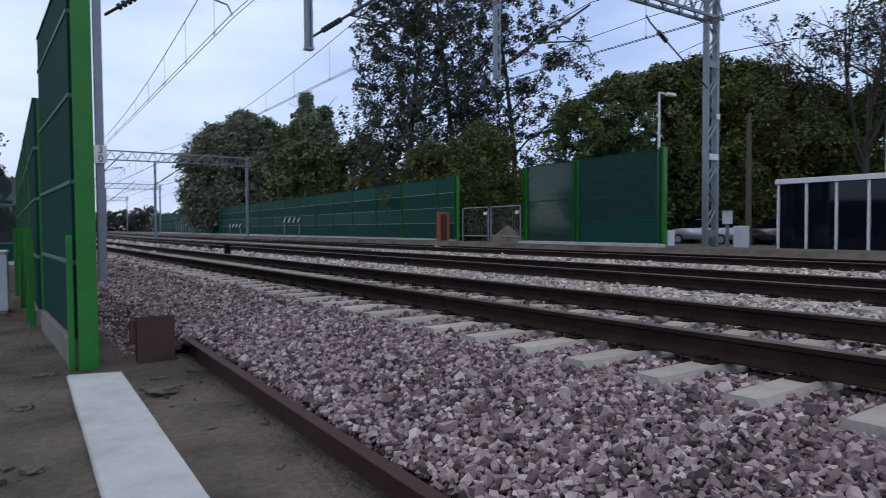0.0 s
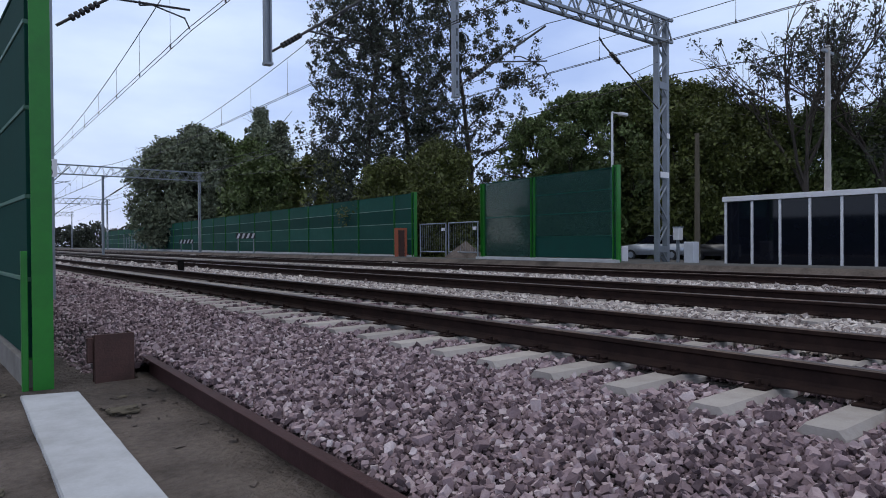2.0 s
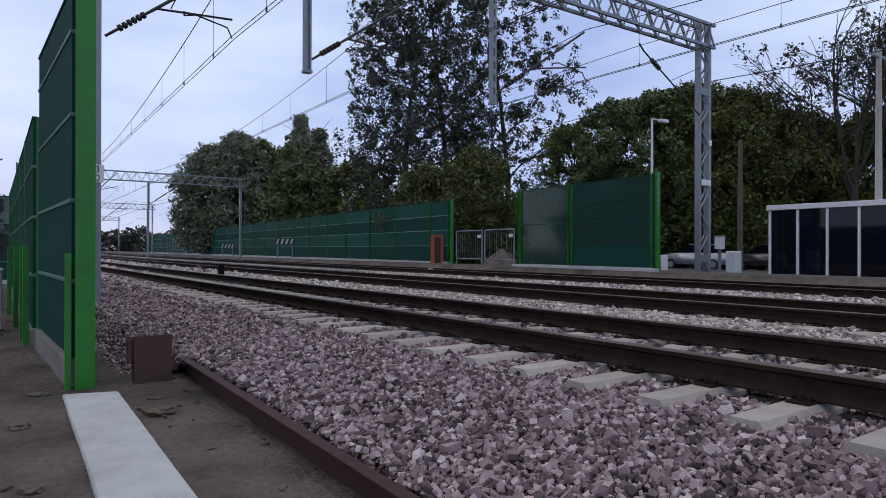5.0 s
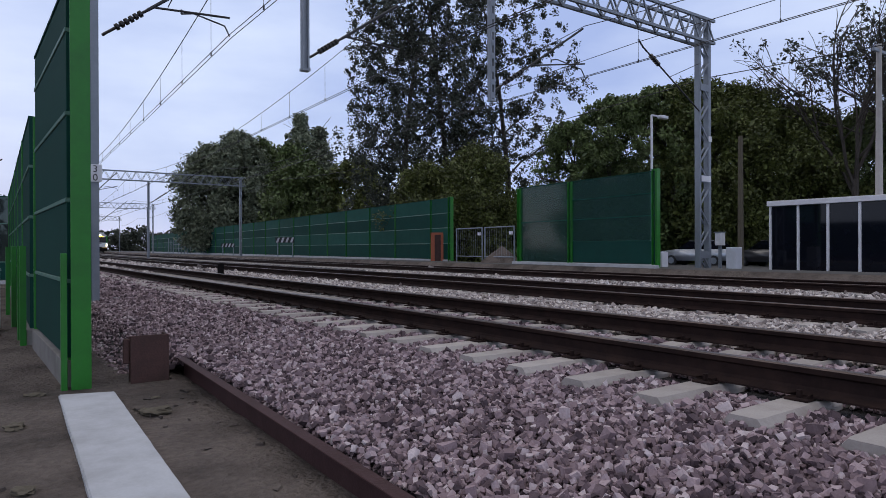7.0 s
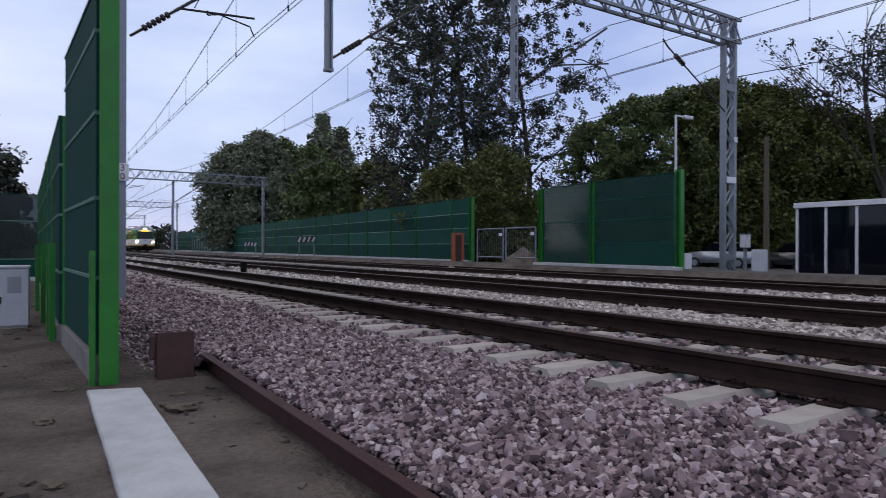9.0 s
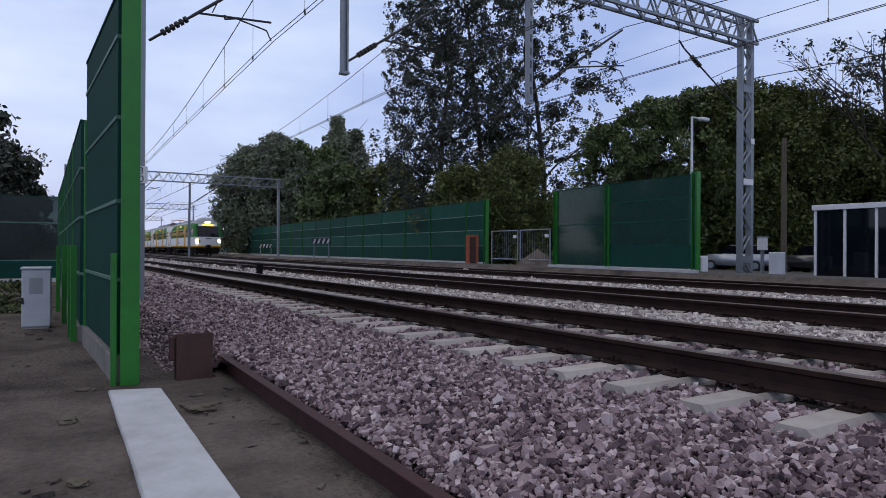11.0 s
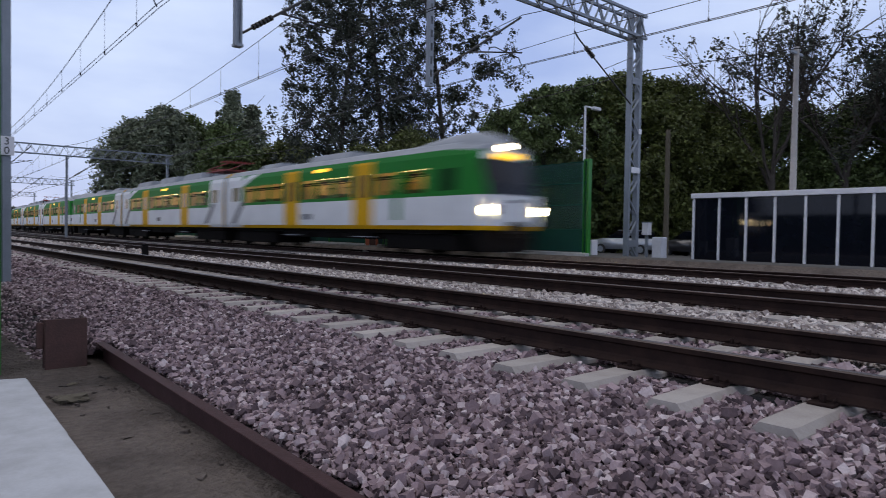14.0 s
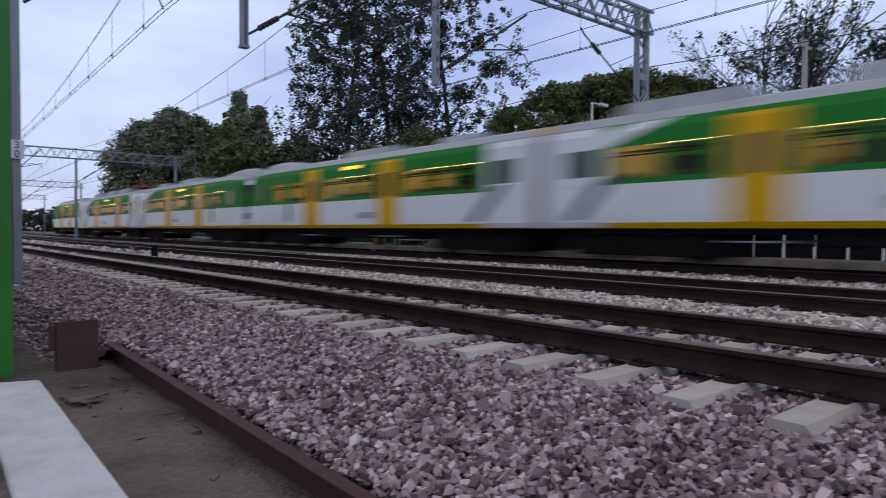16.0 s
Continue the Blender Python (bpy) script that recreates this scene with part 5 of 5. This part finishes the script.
def interior(c, length, cab, doors):
    """Floor, ceiling, lamps, end walls and benches of the saloon."""
    y0, y1 = saloon(length, cab)
    part("saloon_floor", B(-1.36, 1.36, y0, y1, 1.28, 1.32), M["t_floor"], c)
    part("saloon_ceiling", B(-1.3, 1.3, y0, y1, 3.46, 3.49), M["t_lining"], c)
    for s in (-1, 1):
        part("lamp_strip", B(s * 0.62 - 0.07, s * 0.62 + 0.07, y0 + 0.3, y1 - 0.3, 3.41, 3.455), M["t_tube"], c)
        part("luggage_rack", B(s * 1.16 - 0.16, s * 1.16 + 0.16, y0 + 0.4, y1 - 0.4, 2.96, 2.99), M["t_dark"], c)
    for y in (y0 + 0.02, y1 - 0.05):
        part("end_wall", B(-1.35, 1.35, y, y + 0.03, 1.321, 3.455), M["t_lining"], c)
    for d in doors:
        for e in (-0.85, 0.82):
            for s in (-1, 1):
                part("door_screen", B(s * 0.95 - 0.4, s * 0.95 + 0.4, d + e, d + e + 0.03, 1.321, 3.3), M["t_lining"], c)
    k, y = 0, y0 + 0.7
    while y < y1 - 0.6:
        if all(abs(y - d) > 1.3 for d in doors):
            for x in (-0.85, 0.85):
                shared("bench", BENCH, c, pose(x, y, 1.321, 0, 0, 180 * (k % 2)))
        y += 0.85
        k += 1


def bogie(parent, yc):
    b = part("bogie", B(-1.08, 1.08, yc - 2.3, yc + 2.3, 0.22, 0.79, 0.03), M["t_dark"], parent)
    for dy in (-1.25, 1.25):
        for s in (-1, 1):
            part("wheel", tube(bmesh.new(), (s * 0.7, yc + dy, 0.46), (s * 0.84, yc + dy, 0.46), 0.46, seg=20), M["t_dark"], b)
            part("axle_box", B(s * 1.0 - 0.12, s * 1.0 + 0.12, yc + dy - 0.18, yc + dy + 0.18, 0.3, 0.62, 0.02), M["t_dark"], b)


def train_car(length, cab, label, lit_front=False):
    c = empty("train_car")
    tagged(c, label, "train car", "cars of the train")
    car_body(c, length, cab)
    doors = (7.1, 13.1) if cab else (6.6, 15.0)
    for s in (-1, 1):
        for d in doors:
            dr = side_panel("door", c, s, d - 0.68, d + 0.68, 0.98, 3.6, M["t_yellow"], 0.006)
            for a in (-0.55, 0.08):
                side_panel("door_window", dr, s, d + a + 0.06, d + a + 0.41, 2.2, 3.1, M["t_doorglass"], 0.01)
            part("step", B(s * 1.3, s * 1.47, d - 0.65, d + 0.65, 0.62, 0.66), M["galv"], c)
        spans = ((3.2, 4.4), (5.1, 6.3), (8.0, 9.3), (9.5, 10.8), (11.0, 12.2), (14.0, 15.3), (15.5, 16.8), (17.0, 18.3)) if cab else \
            ((2.6, 4.0), (4.2, 5.6), (7.6, 9.1), (9.3, 10.8), (11.0, 12.5), (12.7, 14.0), (16.0, 17.4), (17.6, 18.9))
        for y0, y1 in spans:
            window(c, s, y0, y1)
        # pillars between the windows; doors close their own bays
        solid = sorted([*spans, *((d - 0.6, d + 0.6) for d in doors)])
        at = saloon(length, cab)[0]
        for y0, y1 in [*solid, (saloon(length, cab)[1], 0)]:
            if y0 - at > 0.02:
                side_panel("pillar", c, s, at, y0, 2.26, 3.1, M["t_green"], 0.0)
            at = y1
        if cab:
            side_panel("cab_window", c, s, 1.55, 2.35, 2.3, 3.05, M["t_window"], 0.01)
            side_panel("cab_door_line", c, s, 4.62, 4.98, 1.3, 2.9, M["t_green"], 0.01, label="thin green service door")
        side_panel("side_display", c, s, length * 0.5 - 0.5, length * 0.5 + 0.5, 3.42, 3.56, M["lamp_led"] if lit_front is not None else M["display_off"], 0.015, label="amber route display")
        side_panel("vent_grille", c, s, length * 0.5 + 0.8, length * 0.5 + 1.5, 1.35, 1.6, M["t_stripe"], 0.01)
        for k in ((-1,) if cab else (-1, 1)):
            ye = length - 0.26 if k < 0 else 0.26
            y0, y1 = sorted((ye, ye + k * 2.0))
            side_panel("end_panel", c, s, y0, y1, 2.12, 3.7, M["t_white"], 0.008)
            side_panel("end_window", c, s, *sorted((ye + k * 0.75, ye + k * 1.75)), 2.36, 3.1, M["t_window"], 0.012)
            side_panel("white_foot", c, s, y0, y1, 0.97, 1.12, M["t_white"], 0.008)
            # both stripes of a coupling lean the same way along the train
            if (k < 0) == (s < 0):
                side_panel("slanted_stripe", c, s, *sorted((ye + k * 0.7, ye + k * 1.2)), 1.17, 2.3, M["t_stripe"], 0.014, s * 1.2)
                side_panel("white_crest", c, s, *sorted((ye + k * 0.9, ye + k * 2.1)), 3.12, 3.7, M["t_white"], 0.01, k * 1.9)
            else:
                side_panel("slanted_stripe", c, s, *sorted((ye + k * 2.3, ye + k * 2.8)), 1.17, 2.3, M["t_stripe"], 0.014, s * 1.2)
    interior(c, length, cab, doors)
    # roof gear
    for y0, y1, h in (((9.0, 12.5, 0.18), (15.5, 17.5, 0.14)) if cab else ((5.4, 8.6, 0.3), (10.0, 13.5, 0.3), (15.5, 19.0, 0.26))):
        bm = bmesh.new()
        prism(bm, [(-0.95, 3.9), (0.95, 3.9), (0.75, 4.13 + h), (-0.75, 4.13 + h)], y0, y1)
        bmesh.ops.bevel(bm, geom=bm.edges[:], offset=0.08, segments=2, affect="EDGES")
        part("roof_unit", bm, M["t_grey"], c)
    # underframe
    part("underframe", B(-1.2, 1.2, 2.2 if cab else 0.8, length - 0.8, 0.8, 0.968), M["t_dark"], c)
    for y0, y1 in ((7.0, 9.2), (9.6, 11.4), (11.9, 14.2)):
        part("equipment_box", B(-1.18, 1.18, y0, y1, 0.55, 0.8, 0.03), M["t_dark"], c)
    bogie(c, 4.0 if cab else 3.2)
    bogie(c, length - 3.2)
    part("gangway", B(-1.36, 1.36, length - 0.255, length + 0.255, 0.95, 3.72), M["t_grey"], c)
    if cab:
        roof_cowl(c)
        front(c, lit_front)
    else:
        pantograph(c)
    return c


def roof_cowl(c):
    """The rounded hump over the cab that holds the top lamp."""
    bm = bmesh.new()
    rings = []
    for y, top, w in ((0.6, 3.86, 0.55), (0.72, 4.06, 0.75), (1.0, 4.26, 0.92), (1.5, 4.4, 1.02), (2.3, 4.42, 1.06), (3.2, 4.36, 1.04), (4.2, 4.24, 0.98), (5.0, 4.12, 0.9)):
        rings.append([bm.verts.new((w * math.cos(a), y, 3.66 + (top - 3.66) * math.sin(a) ** 0.75)) for a in (math.pi * j / 12 for j in range(13))])
    for a, b in zip(rings, rings[1:]):
        for j in range(12):
            bm.faces.new((a[j], a[j + 1], b[j + 1], b[j]))
    bm.faces.new(rings[0])
    bm.faces.new(rings[-1][::-1])
    bmesh.ops.recalc_face_normals(bm, faces=bm.faces[:])
    part("roof_cowl", bm, M["t_grey"], c, smooth=True)


def face_panel(name, parent, x0, x1, z0, z1, material, out, nx=8, nz=4, label=""):
    """A sheet laid on the front of the cab."""
    bm = bmesh.new()
    g = [[bm.verts.new((x0 + (x1 - x0) * i / nx, nose_y(x0 + (x1 - x0) * i / nx, z0 + (z1 - z0) * j / nz) - out, z0 + (z1 - z0) * j / nz)) for i in range(nx + 1)] for j in range(nz + 1)]
    fs = [bm.faces.new((g[j][i], g[j][i + 1], g[j + 1][i + 1], g[j + 1][i])) for j in range(nz) for i in range(nx)]
    bmesh.ops.recalc_face_normals(bm, faces=fs)
    bmesh.ops.solidify(bm, geom=fs, thickness=0.02)
    return part(name, bm, material, parent, label)


def lens(name, parent, x, z, r, d, material=None):
    y = nose_y(x, z)
    bm = bmesh.new()
    tube(bm, (x, y - d, z), (x, y + 0.1, z), r, seg=18)
    return part(name, bm, material or M["lamp_white"], parent)


def front(c, lit):
    glow = M["lamp_white"] if lit else M["lamp_off"]
    ws = face_panel("windscreen", c, -1.2, 1.2, 2.14, 3.36, M["dark_glass"], 0.02, 10, 6)
    for s in (-1, 1):
        part("wiper", tube(bmesh.new(), (s * 0.15, nose_y(0.15, 2.3) - 0.05, 2.28), (s * 0.75, nose_y(0.75, 2.6) - 0.06, 2.62), 0.014, seg=5), M["black"], ws)
    face_panel("route_display", c, -0.6, 0.6, 3.38, 3.56, M["lamp_led"] if lit else M["display_off"], 0.05, 8, 2, "amber route display above the windscreen")
    for s in (-1, 1):
        hl = face_panel("lamp_cluster", c, s * 0.88, s * 1.34, 1.47, 1.77, M["black"], 0.018, 4, 2)
        lens("headlight", hl, s * 1.16, 1.62, 0.15, 0.03, glow)
        lens("marker_lamp", hl, s * 0.96, 1.62, 0.08, 0.02, M["lamp_off"])
    tl = face_panel("top_lamp_housing", c, -0.26, 0.26, 3.64, 3.86, M["t_grey"], 0.03, 4, 2)
    lens("headlight", tl, 0.1, 3.76, 0.12, 0.06, glow)
    lens("headlight", tl, -0.1, 3.76, 0.12, 0.06, glow)
    face_panel("emblem_bar", c, -0.3, 0.3, 1.88, 1.98, M["t_stripe"], 0.015, 4, 1)
    bm = bmesh.new()
    prism(bm, [(-1.25, 0.22), (1.25, 0.22), (1.35, 0.96), (-1.35, 0.96)], 0.35, 0.9)
    bmesh.ops.bevel(bm, geom=bm.edges[:], offset=0.06, segments=2, affect="EDGES")
    part("snow_plough", bm, M["t_dark"], c)
    cp = part("coupler", B(-0.28, 0.28, -0.12, 0.4, 0.85, 1.25, 0.05), M["black"], c)
    part("coupler_head", B(-0.2, 0.2, -0.3, -0.1, 0.92, 1.18, 0.04), M["t_dark"], cp)
    for s in (-1, 1):
        part("hose", tube(bmesh.new(), (s * 0.4, 0.0, 1.1), (s * 0.45, -0.05, 0.7), 0.03, seg=6), M["black"], c)


def pantograph(c):
    p = part("pantograph_base", B(-0.8, 0.8, 1.6, 4.4, 4.3, 4.36), M["panto"], c)
    for s in (-1, 1):
        part("lower_arm", tube(bmesh.new(), (s * 0.4, 1.8, 4.37), (s * 0.55, 4.9, 4.55), 0.04, seg=6), M["panto"], p)
        part("upper_arm", tube(bmesh.new(), (s * 0.55, 4.9, 4.55), (s * 0.45, 1.7, 4.78), 0.03, seg=6), M["panto"], p)
    part("collector", B(-0.9, 0.9, 1.45, 1.9, 4.78, 4.84), M["panto"], p)
    for x in (-0.6, 0.6):
        for y in (1.8, 4.2):
            part("insulator", tube(bmesh.new(), (x, y, 4.05), (x, y, 4.3), 0.07, seg=8), M["insulator"], p)


CAB_LEN, MID_LEN = 20.9, 21.4
lead_car = train_car(CAB_LEN, True, "green and white leading car with yellow doors and glowing headlights", True)
cab_car = train_car(CAB_LEN, True, "green and white driving car with yellow doors and unlit lamps")
mid_car = train_car(MID_LEN, False, "green and white middle car with yellow doors and a red pantograph")
UNIT = CAB_LEN + MID_LEN + CAB_LEN
cars = []
for u in range(2):
    base = u * (UNIT + 0.4)
    for k, (src, start, turned) in enumerate(((cab_car, base, False), (mid_car, base + CAB_LEN, False), (cab_car, base + UNIT, True))):
        if u == 0 and k == 0:
            src = lead_car
        ob = src if (u, k) in ((0, 0), (0, 1), (0, 2)) else copy_thing(src, Matrix.Identity(4))
        cars.append((ob, start, turned))

SPEED, LATE_SPEED, NOSE_AT, NOSE_Y = 20.6, 22.1, 14.0, 14.75


def car_pose(start, turned, t):
    y = NOSE_Y + (SPEED if t < NOSE_AT else LATE_SPEED) * (NOSE_AT - t) + start
    ax, rz = AXES[2]
    mid = y + (-10 if turned else 10)
    slope = math.atan(max(0.0, (mid - 14) / 1850))
    return pose(ax + bend(mid) + math.sin(slope) * (y - mid), y, rz, 0, 0, -math.degrees(slope) + (180 if turned else 0))


def motions():
    times = [0.5 * k for k in range(33)]
    for ob, start, turned in cars:
        walk(ob, [(t, car_pose(start, turned, t)) for t in times])


motions()
